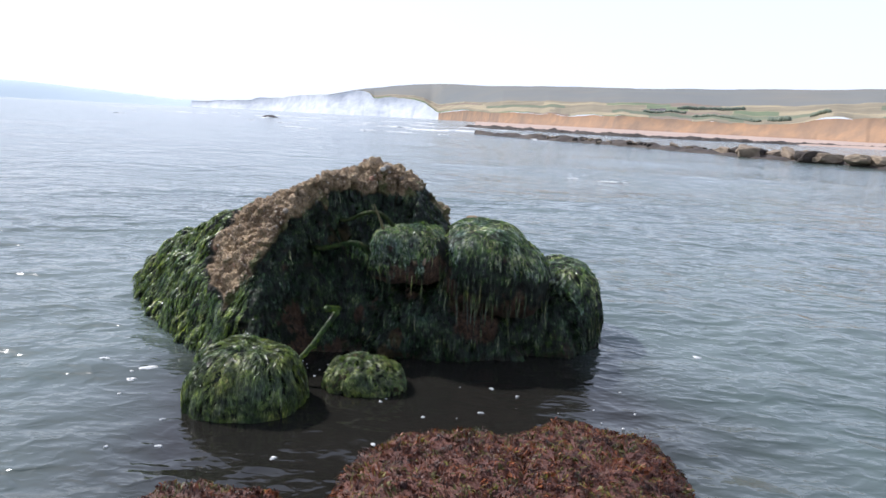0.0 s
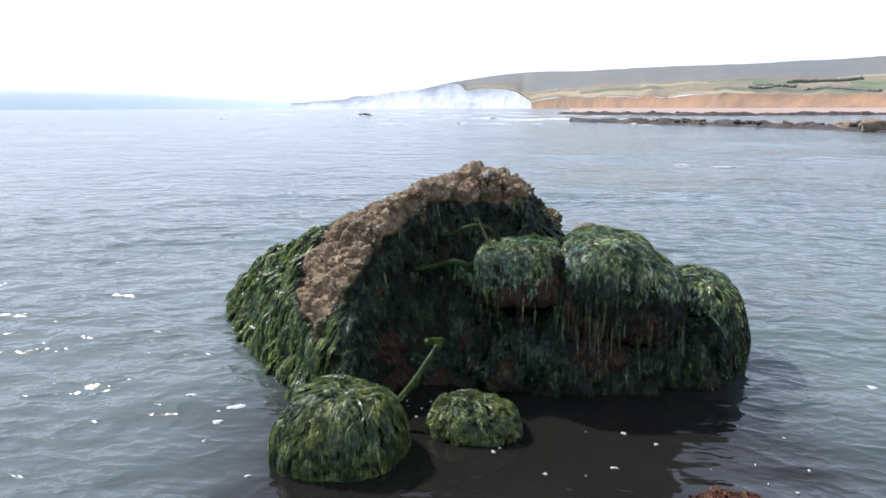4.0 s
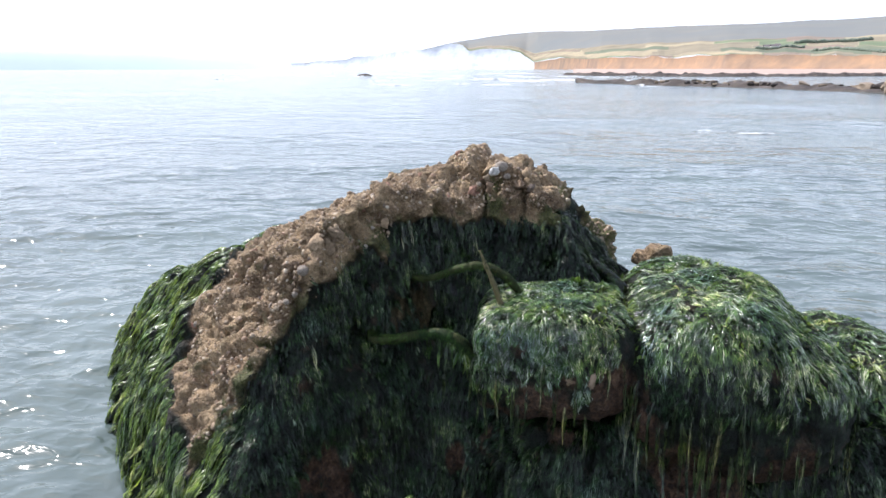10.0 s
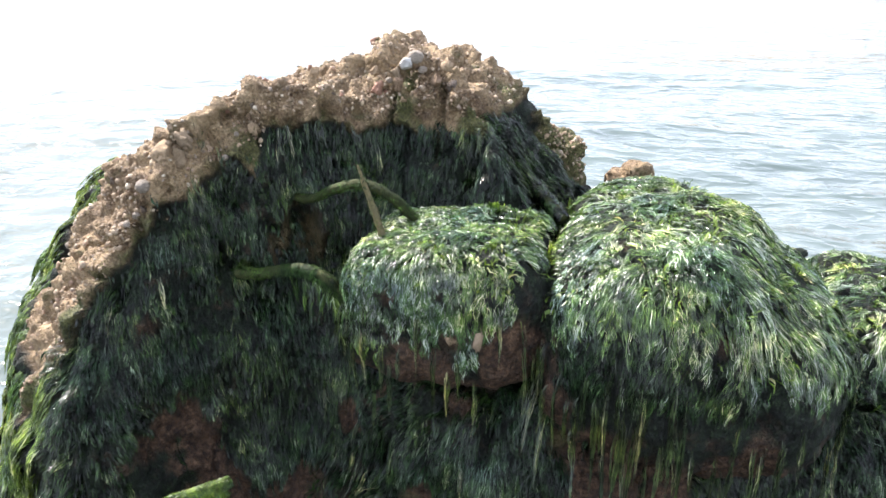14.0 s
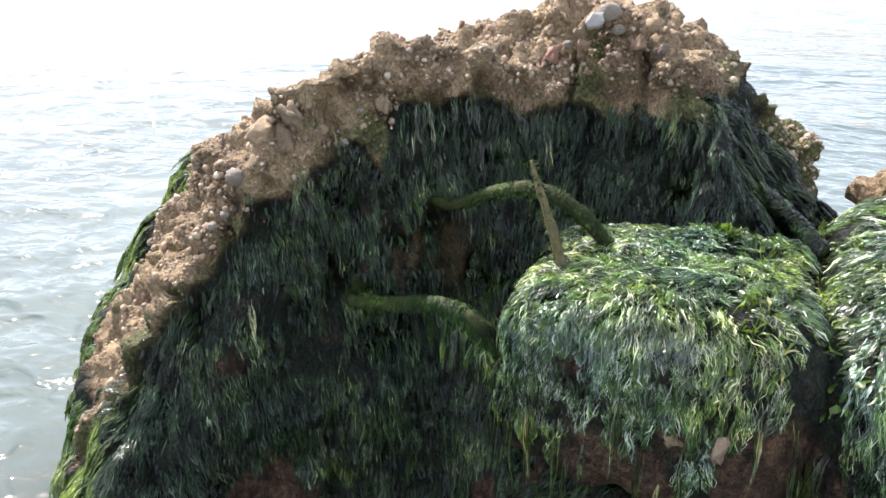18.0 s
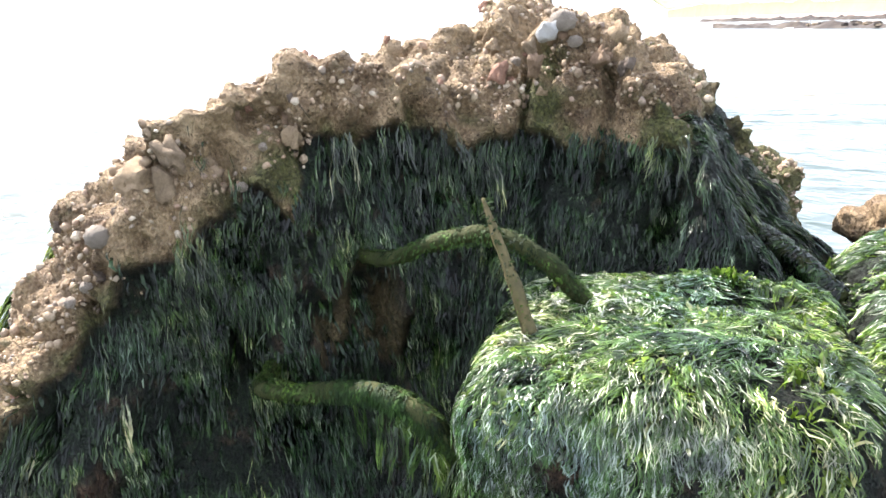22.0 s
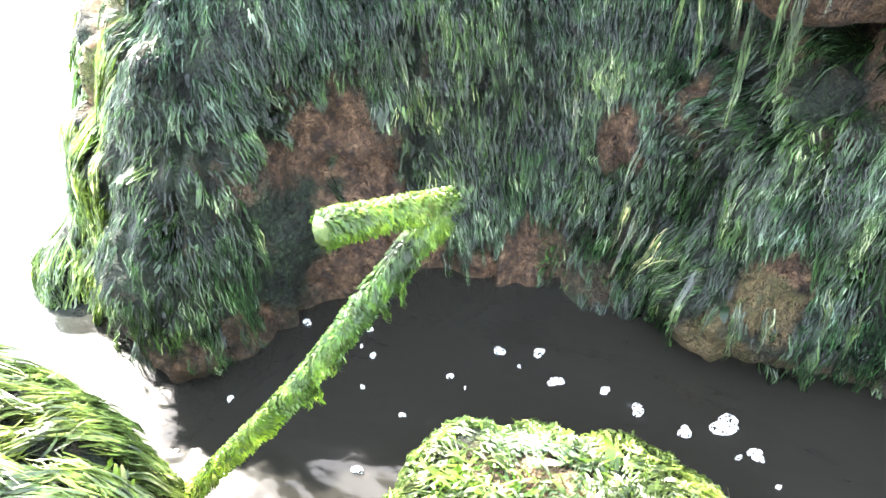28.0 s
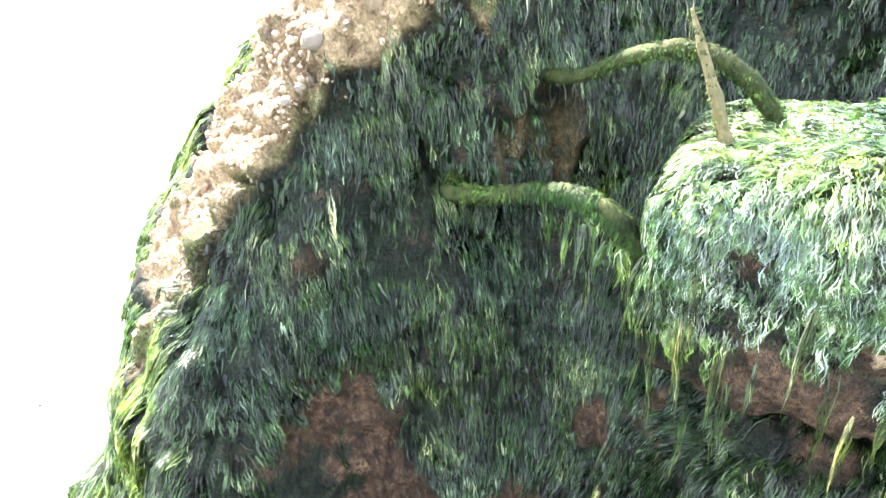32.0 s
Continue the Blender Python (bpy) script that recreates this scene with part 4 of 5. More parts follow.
bar("iron_bar", [(-0.53, 4.02, 0.755), (-0.482, 3.97, 0.763), (-0.424, 3.94, 0.778), (-0.362, 3.91, 0.812), (-0.318, 3.90, 0.829), (-0.272, 3.90, 0.835), (-0.231, 3.90, 0.823), (-0.200, 3.91, 0.800), (-0.172, 3.93, 0.762), (-0.15, 3.95, 0.72)], [0.0090, 0.0095, 0.0100, 0.0105, 0.011, 0.011, 0.011, 0.011, 0.011, 0.010], OLIVE, sea_rock, "arched olive iron bar coated in slime", 2600, 42, 0.005, WEED_BAR)
bar("iron_bar", [(-0.10, 4.44, 0.80), (-0.035, 4.36, 0.777), (0.023, 4.28, 0.766), (0.067, 4.22, 0.754), (0.106, 4.17, 0.739), (0.145, 4.13, 0.715)], [0.014, 0.015, 0.016, 0.0165, 0.016, 0.014], OLIVE, sea_rock, "dark weedy iron bar", 3500, 43, 0.012, WEED_FACE, 8)
bar("spike", [(-0.205, 3.838, 0.735), (-0.232, 3.853, 0.797), (-0.256, 3.866, 0.845), (-0.277, 3.879, 0.886)], [0.0085, 0.0075, 0.006, 0.002], RUST, sea_rock, "tapering yellow-brown spike", 250, 44, 0.004, WEED_BAR)
bent_bar = tagged(new("bent_bar"), "bent iron bar furred with yellow-green weed rising from the water", "metal bar")
bar("shank", [(-0.690, 3.120, -0.075), (-0.590, 3.205, 0.060), (-0.533, 3.250, 0.130), (-0.478, 3.289, 0.198), (-0.428, 3.338, 0.275), (-0.384, 3.382, 0.342), (-0.372, 3.400, 0.362)], [0.0100, 0.0100, 0.0098, 0.0098, 0.0095, 0.0092, 0.0090], MOSS, bent_bar, "", 7000, 45, 0.009, WEED_HOOK, 15)
bar("hook", [(-0.366, 3.412, 0.366), (-0.380, 3.375, 0.376), (-0.397, 3.330, 0.388), (-0.413, 3.288, 0.398)], [0.0105, 0.0118, 0.0120, 0.0115], MOSS, bent_bar, "", 2600, 46, 0.006, WEED_HOOK)


# ---- stones, shells and single fronds on the big rock ----
def ico(sub):
    bm = bmesh.new()
    bmesh.ops.create_icosphere(bm, subdivisions=sub, radius=1)
    v = np.array([q.co[:] for q in bm.verts])
    f = np.array([[q.index for q in t.verts] for t in bm.faces])
    bm.free()
    return v, f


rv, rf = ico(1)
p, n = scatter(bv, bf, body_fn, 70000, lambda p, n: tan_mask(p) * tan_mask(p - (0, 0, 0.03)) * (p[:, 1] < 4.7) * np.clip(0.55 + wob(p, 0.05, 66), 0, 1), 71)
k = len(p)
size = np.exp(RNG.normal(math.log(0.0031), 0.5, k)).clip(0.0013, 0.010)
spin = np.linalg.qr(RNG.normal(0, 1, (k, 3, 3)))[0]
lump = 1 + 0.4 * np.stack([wob(rv + 5.0 * j, 0.8, 3) for j in range(16)])[RNG.integers(0, 16, k)]
shape = rv[None] * lump[..., None] * RNG.uniform(0.6, 1.3, (k, 1, 3))
verts = p[:, None] + n[:, None] * (size * 0.15)[:, None, None] + np.einsum("kij,kvj->kvi", spin, shape) * size[:, None, None]
me = mesh_of("crust", verts.reshape(-1, 3), (rf[None] + np.arange(k)[:, None, None] * len(rv)).reshape(-1, 3), PEBBLES)
tagged(part_mesh("crust", me, rock_body, "small stones and barnacles crusting the rim"), kind="stuff")

TONES = [(0.24, 0.16, 0.10), (0.32, 0.23, 0.14), (0.17, 0.13, 0.10), (0.34, 0.19, 0.13), (0.35, 0.26, 0.17), (0.26, 0.19, 0.12)]
stone_set = []
for k in range(6):
    v, f = ico(3)
    v = np.clip(v, -0.8, 0.7) * (1 + 0.55 * fbm(v + 7 * k, 0.7, 3, k) + 0.22 * fbm(v + 3 * k, 0.25, 2, k))[:, None] * (1.3, 1.0, 0.8)
    stone_set.append(mesh_of("pebble", v, f, plain("pebble_" + "abcdef"[k], [tuple(c * q for c in TONES[k]) for q in (0.6, 1.0, 1.4)], 4, 0.85, 0.006, 12)))
p, n = scatter(bv, bf, body_fn, 5000, lambda p, n: tan_mask(p) * tan_mask(p - (0, 0, 0.035)) * (p[:, 1] < 4.4), 72)
for k in range(min(140, len(p))):
    r = RNG.choice([0.006, 0.008, 0.010, 0.013, 0.018], p=[0.36, 0.32, 0.2, 0.10, 0.02])
    ob = new("pebble", stone_set[k % 6])
    ob.parent = rock_body
    ob.matrix_world = Matrix.LocRotScale(Vector(p[k] - n[k] * r * 0.55), Euler(RNG.uniform(0, 6.28, 3)), (r, r, r))

# larger stones set in the top of the rim: x, y, z, radius, tone
WHITE_STONE = plain("white_stone", [(0.42, 0.40, 0.37), (0.60, 0.58, 0.54), (0.72, 0.70, 0.66)], 40, 0.7, 0.006, 90)
v, f = ico(3)
white_me = mesh_of("stone", np.clip(v, -0.8, 0.75) * (1 + 0.4 * fbm(v, 0.7, 3, 21))[:, None] * (1.0, 0.9, 1.1), f, WHITE_STONE)
for k, (x, y, z, r, tone) in enumerate(((-0.282, 4.210, 1.068, 0.018, 6), (-0.304, 4.195, 1.041, 0.014, 5), (-0.347, 4.168, 1.008, 0.016, 3), (-0.364, 4.198, 1.046, 0.013, 1), (-0.292, 4.178, 1.018, 0.014, 0), (-0.178, 4.226, 1.062, 0.016, 1), (-0.515, 4.012, 0.992, 0.014, 4), (-0.577, 3.946, 0.938, 0.014, 1), (-0.533, 4.015, 1.028, 0.016, 5), (-0.744, 3.825, 0.893, 0.026, 1), (-0.715, 3.84, 0.885, 0.020, 5), (-0.20, 4.20, 1.03, 0.016, 0), (-0.69, 3.83, 0.93, 0.02, 5), (0.052, 3.695, 0.598, 0.020, 4), (0.0, 3.70, 0.592, 0.016, 1))):
    ob = new("stone", white_me if tone == 6 else stone_set[tone])
    ob.parent = rock_body
    ob.matrix_world = Matrix.LocRotScale((x, y, z), Euler((0.7 * k, 1.1 * k, 0.5 * k)), (r, r * 0.85, r * 0.9))
    tagged(ob, "white stone wedged in the rim" if tone == 6 else "rounded stone set in the rim")


def limpet_mesh():
    rings, sides = [(1.0, -0.25), (0.98, 0.0), (0.8, 0.28), (0.5, 0.55), (0.22, 0.74), (0.0, 0.8)], 20
    ang = np.linspace(0, 2 * np.pi, sides, endpoint=False)
    v = np.concatenate([np.column_stack([np.cos(ang) * r * (1 + 0.06 * np.cos(10 * ang)) * 1.1, np.sin(ang) * r * (1 + 0.06 * np.cos(10 * ang)), np.full(sides, z)]) for r, z in rings])
    return mesh_of("limpet", v, grid_faces(len(rings), sides, True), SHELL)


limpet_me = limpet_mesh()
spots_at = [(-0.762, 3.746, 0.845), (-0.816, 3.745, 0.739), (-0.606, 3.844, 0.883), (-0.276, 4.197, 1.08), (-0.32, 4.20, 1.06), (-0.23, 4.20, 1.05)]
q, m = scatter(bv, bf, body_fn, 3000, lambda p, n: tan_mask(p) * tan_mask(p - (0, 0, 0.04)) * (p[:, 1] < 4.3) * (n[:, 1] < -0.2), 73)
spots_at += [tuple(v) for v in q[:9]]
for k, at in enumerate(spots_at):
    i = int(np.argmin(np.linalg.norm(bv - at, axis=1)))
    nrm = Vector(gradient(body_fn, bv[i][None])[0])
    r = 0.016 if k == 0 else (0.020 if k == 3 else RNG.uniform(0.006, 0.011))
    ob = new("limpet", limpet_me)
    ob.parent = rock_body
    ob.matrix_world = Matrix.LocRotScale(Vector(bv[i]), nrm.to_track_quat("Z", "Y"), (r, r, r))
    tagged(ob, "whitish limpet shell")

v, f = solid(stone_b_fn, (0.16, 4.51, 0.63), (0.38, 4.69, 0.79), 0.006)
v = v + gradient(stone_b_fn, v) * (0.008 * fbm(v, 0.03, 3, 4) - 0.004)[:, None]
me = mesh_of("perched_stone", v, f, ROCK)
attr(me, "tan", np.ones(len(v)))
attr(me, "bare", np.ones(len(v)))
part_mesh("perched_stone", me, sea_rock, "tan stone stuck behind the domed boss")

# long locks hanging free from the bosses and the face
for fn, lo_n, hi_n, count, seed, long in ((lobe_a_fn, -0.4, 0.1, 24, 81, 0.17), (lobe_b_fn, -0.4, 0.1, 70, 82, 0.18), (lobe_c_fn, -0.1, 0.25, 40, 83, 0.16), (foot_mid, -0.1, 0.15, 30, 85, 0.10), (body_fn, -0.1, 0.5, 26, 84, 0.08)):
    box = {81: ((-0.36, 3.62, 0.38), (0.26, 4.26, 0.82)), 82: ((0.08, 3.64, 0.12), (0.98, 4.84, 0.85)), 83: ((0.60, 3.88, -0.12), (1.24, 5.05, 0.6)), 85: ((-0.36, 3.6, 0.1), (0.56, 4.1, 0.5)), 84: None}[seed]
    v, f = (bv, bf) if box is None else solid(fn, *box, 0.02)
    keep = lambda p, n: (n[:, 2] > lo_n) * (n[:, 2] < hi_n) * (n[:, 1] < -0.2) * (p[:, 2] > 0.12) * (fn(p) < 0.03) * (np.abs(all_fn(p)) < 0.05) * (1 - tan_mask(p))  # noqa: E731
    p, n = scatter(v, f, fn, 6000, keep, seed)
    p, n = p[:count], n[:count]
    me = hanks("hanging_fronds", all_fn, p + n * 0.006, n, FROND, long, 0.0015, 13, 0.0055, 7, 0.006, 0.05, seed, (0, 0, 0), seed == 84, 0.1, 0.12)
    tagged(part_mesh("hanging_fronds", me, sea_rock, "long yellow-green fronds hanging free"), kind="stuff")
# bright locks that hang from the rim over the dark face
p, n = scatter(bv, bf, body_fn, 60000, lambda p, n: (np.abs(p[:, 2] - rim_edge(p[:, 0]) + 0.01) < 0.03) * (n[:, 1] < -0.2) * np.clip(-0.22 + 0.9 * wob(p, 0.05, 91) + 0.35 * (np.abs(p[:, 0] + 0.06) < 0.06), 0, 0.4), 86)
me = hanks("rim_fronds", all_fn, p + n * 0.004, n, FROND, 0.075, 0.0016, 9, 0.007, 6, 0.006, 0.14, 86, (0, 0, 0), True, 0.1, 0.2)
tagged(part_mesh("rim_fronds", me, sea_rock, "bright green locks hanging from the rim"), kind="stuff")


# ---- red weed rocks at the near end ----
for fn, lo, hi, count, seed, text in (
        (union([ellipsoid((0.52, 2.06, -0.09), (0.62, 0.50, 0.27), 3.4, -6), ellipsoid((0.88, 2.34, -0.10), (0.38, 0.46, 0.27), 2.6)], 0.03), (-0.3, 1.35, -0.2), (1.5, 2.98, 0.35), 26000, 61, "flat rock covered with short red-brown and olive weed"),
        (ellipsoid((-0.45, 1.85, -0.12), (0.34, 0.25, 0.24), 2.4, 10), (-0.9, 1.5, -0.2), (0.0, 2.2, 0.25), 9000, 62, "small flat rock covered with short dark red weed")):
    rock = tagged(new("red_weed_rock"), text, "rock", "red weedy rocks")
    v, f, _ = rocky(fn, lo, hi, 0.014, False)
    part_mesh("stone", mesh_of("stone", v, f, REDROCK), rock)
    p, n = scatter(v, f, fn, count, lambda p, n: (p[:, 2] > 0.0) * (n[:, 2] > 0.0), seed)
    me = strands("red_weed", fn, p, n, WEED_RED, 0.024, 0.0045, 3, 0.006, (0, 0, 0), 0.8, seed, sunk=False)
    tagged(part_mesh("red_weed", me, rock, "short tufts of red-brown weed"), kind="stuff")


# ---- the sea, one sheet to the horizon ----
def sea_height(xy, cell):
    rng = np.random.default_rng(5)
    h = np.zeros(len(xy))
    for lam, amp, spread, count in ((9.0, 0.030, 0.3, 3), (3.2, 0.016, 0.45, 4), (1.1, 0.0115, 0.7, 6), (0.42, 0.0060, 0.85, 9), (0.19, 0.0020, 0.9, 10)):
        for _ in range(count):
            l = lam * rng.uniform(0.7, 1.4)
            a = rng.normal(-1.35, spread)
            ph = (xy[:, 0] * math.cos(a) + xy[:, 1] * math.sin(a)) * 2 * np.pi / l + rng.uniform(0, 6.28)
            fade = np.clip(l / (2.6 * cell) - 0.6, 0, 1)
            s = np.sin(ph + 0.6 * np.sin(ph * 0.13 + 1.0))
            h += amp * fade * (s + 0.25 * np.cos(2 * ph)) / math.sqrt(count)
    return h


def calm_at(xy):
    return np.clip((np.linalg.norm(xy - (0.1, 3.3), axis=1) - 0.5) / 2.6, 0.28, 1)


rad = np.r_[np.linspace(0.02, 2.0, 40, endpoint=False), np.linspace(2.0, 12.0, 220, endpoint=False), 12.0 * (4800 / 12.0) ** np.linspace(0, 1, 130)]
ang = np.r_[np.linspace(-0.25, math.pi + 0.25, 380, endpoint=False), np.linspace(math.pi + 0.25, 2 * math.pi - 0.25, 50, endpoint=False)]
RINGS, SPOKES = len(rad), len(ang)
xy = np.stack([rad[:, None] * np.cos(ang), 0.5 + rad[:, None] * np.sin(ang)], -1).reshape(-1, 2)
cell = np.repeat(np.gradient(rad), SPOKES)
z = sea_height(xy, cell) * calm_at(xy)
verts = np.vstack([np.column_stack([xy, z]), [[0, 0.5, 0]]])
faces = grid_faces(RINGS, SPOKES, True)
fan = np.stack([np.full(SPOKES, len(verts) - 1), np.arange(SPOKES), (np.arange(SPOKES) + 1) % SPOKES, (np.arange(SPOKES) + 1) % SPOKES], -1)
me = bpy.data.meshes.new("sea")
me.from_pydata(verts.tolist(), [], faces.tolist() + fan[:, :3].tolist())
me.polygons.foreach_set("use_smooth", np.full(len(me.polygons), True))
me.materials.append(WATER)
attr(me, "calm", np.r_[np.clip((np.linalg.norm((xy - (-0.15, 3.25)) * (0.8, 1.0), axis=1) - 0.45) / 1.0, 0.36, 1), 1.0])
tagged(new("water", me), "grey-green rippled sea under hazy light", "sea", kind="structure")


# ---- foam ----
def blob(x, y, r, seed, stretch=1.0, turn=0.0):
    z = float((sea_height(np.array([[x, y]]), np.array([0.04])) * calm_at(np.array([[x, y]])))[0]) + 0.003
    rng = np.random.default_rng(seed)
    k = 14
    a = np.linspace(0, 2 * np.pi, k, endpoint=False)
    rr = r * (1 + 0.28 * np.sin(2 * a + rng.uniform(0, 6)) + 0.18 * np.sin(3 * a + rng.uniform(0, 6)) + 0.1 * rng.normal(0, 1, k))
    px, py = rr * np.cos(a) * stretch, rr * np.sin(a)
    c, s = math.cos(turn), math.sin(turn)
    ring = np.column_stack([x + c * px - s * py, y + s * px + c * py, np.full(k, z - 0.006)])
    inner = np.column_stack([x + 0.8 * (c * px - s * py), y + 0.8 * (s * px + c * py), np.full(k, z + 0.0012)])
    v = np.vstack([ring, inner, [[x, y, z + 0.002]]])
    f = [(i, (i + 1) % k, k + (i + 1) % k, k + i) for i in range(k)] + [(k + i, k + (i + 1) % k, 2 * k) for i in range(k)]
    me = bpy.data.meshes.new("foam_fleck")
    me.from_pydata(v.tolist(), [], f)
    me.polygons.foreach_set("use_smooth", np.full(len(f), True))
    me.materials.append(BUBBLY)
    return me


rng = np.random.default_rng(11)
flecks = []
for _ in range(9):
    t = rng.random()
    flecks.append((-1.85 + 0.95 * t + rng.normal(0, 0.12), 4.2 - 1.9 * t + rng.normal(0, 0.12), rng.uniform(0.006, 0.018), rng.uniform(1, 2)))
for _ in range(16):
    flecks.append((rng.uniform(-0.1, 1.2), rng.uniform(2.9, 3.5), rng.uniform(0.004, 0.016), rng.uniform(1, 2)))
for _ in range(16):
    flecks.append((rng.uniform(-0.65, 0.05), rng.uniform(3.42, 3.6), rng.uniform(0.003, 0.010), rng.uniform(1, 1.6)))
flecks += [(-0.11, 3.60, 0.026, 1.5), (-0.15, 3.57, 0.014, 1.3), (-0.21, 3.58, 0.017, 1.1), (-0.32, 3.58, 0.015, 1.2), (-0.41, 3.60, 0.013, 1.2), (-0.36, 3.62, 0.014, 1.2), (-0.07, 3.57, 0.013, 1.8), (-0.48, 3.35, 0.010, 1.2), (-0.70, 3.54, 0.012, 1.0), (-0.70, 3.37, 0.008, 1.0), (-0.41, 2.42, 0.022, 1.3), (-0.03, 2.61, 0.018, 1.6), (-1.37, 3.29, 0.045, 1.9), (-1.67, 3.38, 0.028, 1.5), (-1.38, 3.12, 0.030, 1.8), (1.76, 4.14, 0.030, 2.0)]
for k, (x, y, r, s) in enumerate(flecks):
    tagged(new("foam_fleck", blob(x, y, r * 0.55, k, s, rng.normal(0.2, 0.3))), "small white fleck of foam floating on the sea", "foam", "foam flecks")


def crest(x, y, long, deep, high, seed):
    """A low broken ridge of white water along the swell."""
    k = 40
    u = np.linspace(-1, 1, k)
    q = np.column_stack([u * long, np.full(k, seed * 3.7), np.zeros(k)])
    half = deep * np.clip(0.55 + 0.9 * fbm(q, max(long * 0.25, 0.05), 3, seed), 0.06, 2) * (1 - u**4)
    bend = deep * 1.5 * wob(q, max(long * 0.6, 0.1), seed + 1)
    base = 0.0 if y > 60 else float((sea_height(np.array([[x, y]]), np.array([0.05 + 0.02 * y])))[0])
    rows = [np.column_stack([x + u * long / 2, y + bend + s * half, base - 0.02 + 0.02 + h * high * (0.6 + 0.4 * wob(q, long * 0.1, 5)) * (1 - u**2)]) for s, h in ((-1.0, -0.15), (-0.5, 0.7), (0.0, 1.0), (0.5, 0.6), (1.0, -0.15))]
    return mesh_of("breaking_wave", np.array(rows).reshape(-1, 3), grid_faces(5, k), FOAM)


rng = np.random.default_rng(31)
crests = [(3.6, 18.9, 0.9, 0.07, 0.035), (2.6, 19.6, 0.35, 0.04, 0.025), (33, 205, 16, 1.6, 0.5), (-4, 92, 7, 0.7, 0.3), (-8, 86, 6, 0.6, 0.25), (-14, 100, 6, 0.5, 0.25), (-42, 131, 5, 0.8, 0.3)]
for _ in range(70):
    d = 60 * 6 ** rng.random()
    a = math.radians(rng.uniform(-30, 6))
    crests.append((d * math.sin(a), d * math.cos(a), d * rng.uniform(0.012, 0.05), d * rng.uniform(0.002, 0.005), 0.0005 * d + 0.06))
for k, (x, y, long, deep, high) in enumerate(crests):
    tagged(new("breaking_wave", crest(x, y, long, deep, high, k)), "line of white water breaking on the sea far off", "wave", "white breakers")
v, f = solid(ellipsoid((-43, 134, 0.0), (1.6, 0.9, 0.42), 2.2), (-45, 132.5, -0.3), (-41, 135.5, 0.7), 0.14)
tagged(new("sea_stone", mesh_of("sea_stone", v + np.column_stack([0 * v[:, 0], 0 * v[:, 0], 0.12 * fbm(v, 0.8, 2, 3)]), f, LEDGE)), "small dark rock awash far out in the sea", "rock")


# ---- the coast ----
COAST_TURN = 3.7          # degrees by which the coast lies further left


def polar(az, r, z):
    a = np.radians(az - COAST_TURN)
    return np.stack([r * np.sin(a), r * np.cos(a), z], -1)


AZ = np.arange(-20.0, 60.0, 0.12)
foot_r = np.interp(AZ, [-20, -14, -10, -1.6, 0.5, 4, 13, 22, 30, 45, 60], [2900, 2600, 2200, 2000, 1600, 1000, 640, 560, 480, 400, 380])
cliff_el = np.interp(AZ, [-20, -16, -11, -9, -8, -7.2, -6.6, -6.2, -3, -2.2, -1.1, 0.3, 5, 12.8, 13.2, 18, 22, 24, 26, 28.6, 36, 60], [0.22, 0.58, 1.18, 1.45, 1.68, 1.8, 1.7, 1.3, 1.35, 1.1, 0.35, 0.5, 0.65, 0.7, 0.85, 0.75, 0.62, 0.72, 1.05, 1.4, 1.5, 1.6])
crest_el = np.interp(AZ, [-20, -14, -10, -7, -3, 0, 5, 17, 30, 45, 60], [0.2, 0.55, 1.24, 1.95, 2.5, 2.62, 2.68, 2.95, 3.25, 3.6, 3.7])
eye_z = 1.37
wig = np.column_stack([AZ * 3, AZ * 0, AZ * 0])
cliff_h = foot_r * np.tan(np.radians(cliff_el + 0.2 + 0.11 * fbm(wig, 3.0, 4, 1))) + eye_z
crest_r = np.maximum(foot_r * 1.35, 2500)
crest_h = crest_r * np.tan(np.radians(crest_el + 0.2 + 0.02 * fbm(wig, 6.0, 2, 2))) + eye_z


def strip(name, cols, rows, pos, material):
    v = np.array([pos(i) for i in rows]).reshape(-1, 3)
    return mesh_of(name, v, grid_faces(len(rows), cols), material)


def cliff(sel, material, name, label):
    az, fr, h = AZ[sel], foot_r[sel], cliff_h[sel]
    levels = np.linspace(0, 1, 16)

    def row(u):
        q = np.column_stack([az * 8, np.full(len(az), u * 2.5), az * 0])
        gully = (np.abs(fbm(q, 2.2, 4, 3)) * 0.16 + 0.05 * fbm(q * (3, 1, 1), 1.0, 2, 7)) * h * 0.75 * (1 - u)
        talus = (1 - u) ** 2 * h * 1.1
        return polar(az, fr + gully * 1.6 + u * h * 0.5 + 1.1 * h - talus, -0.5 + u * (h + 0.5))

    tagged(new(name, strip(name, len(az), levels, row, material)), label, "cliff", kind="structure")


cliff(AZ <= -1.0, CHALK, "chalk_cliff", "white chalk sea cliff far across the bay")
cliff(AZ >= -1.1, ORANGE, "clay_cliff", "low orange clay cliff behind the beach")


def land_row(u):
    r = foot_r + 1.6 * cliff_h + (crest_r - foot_r) * u
    q = np.column_stack([AZ * 0.8, np.full(len(AZ), u * 9), AZ * 0])
    h = cliff_h + (crest_h - cliff_h) * (0.55 * u + 0.45 * u * u * (3 - 2 * u)) + 0.015 * crest_h * fbm(q, 2.0, 3, 5)
    return polar(AZ, r, h - (40 * np.maximum(u - 1, 0)))


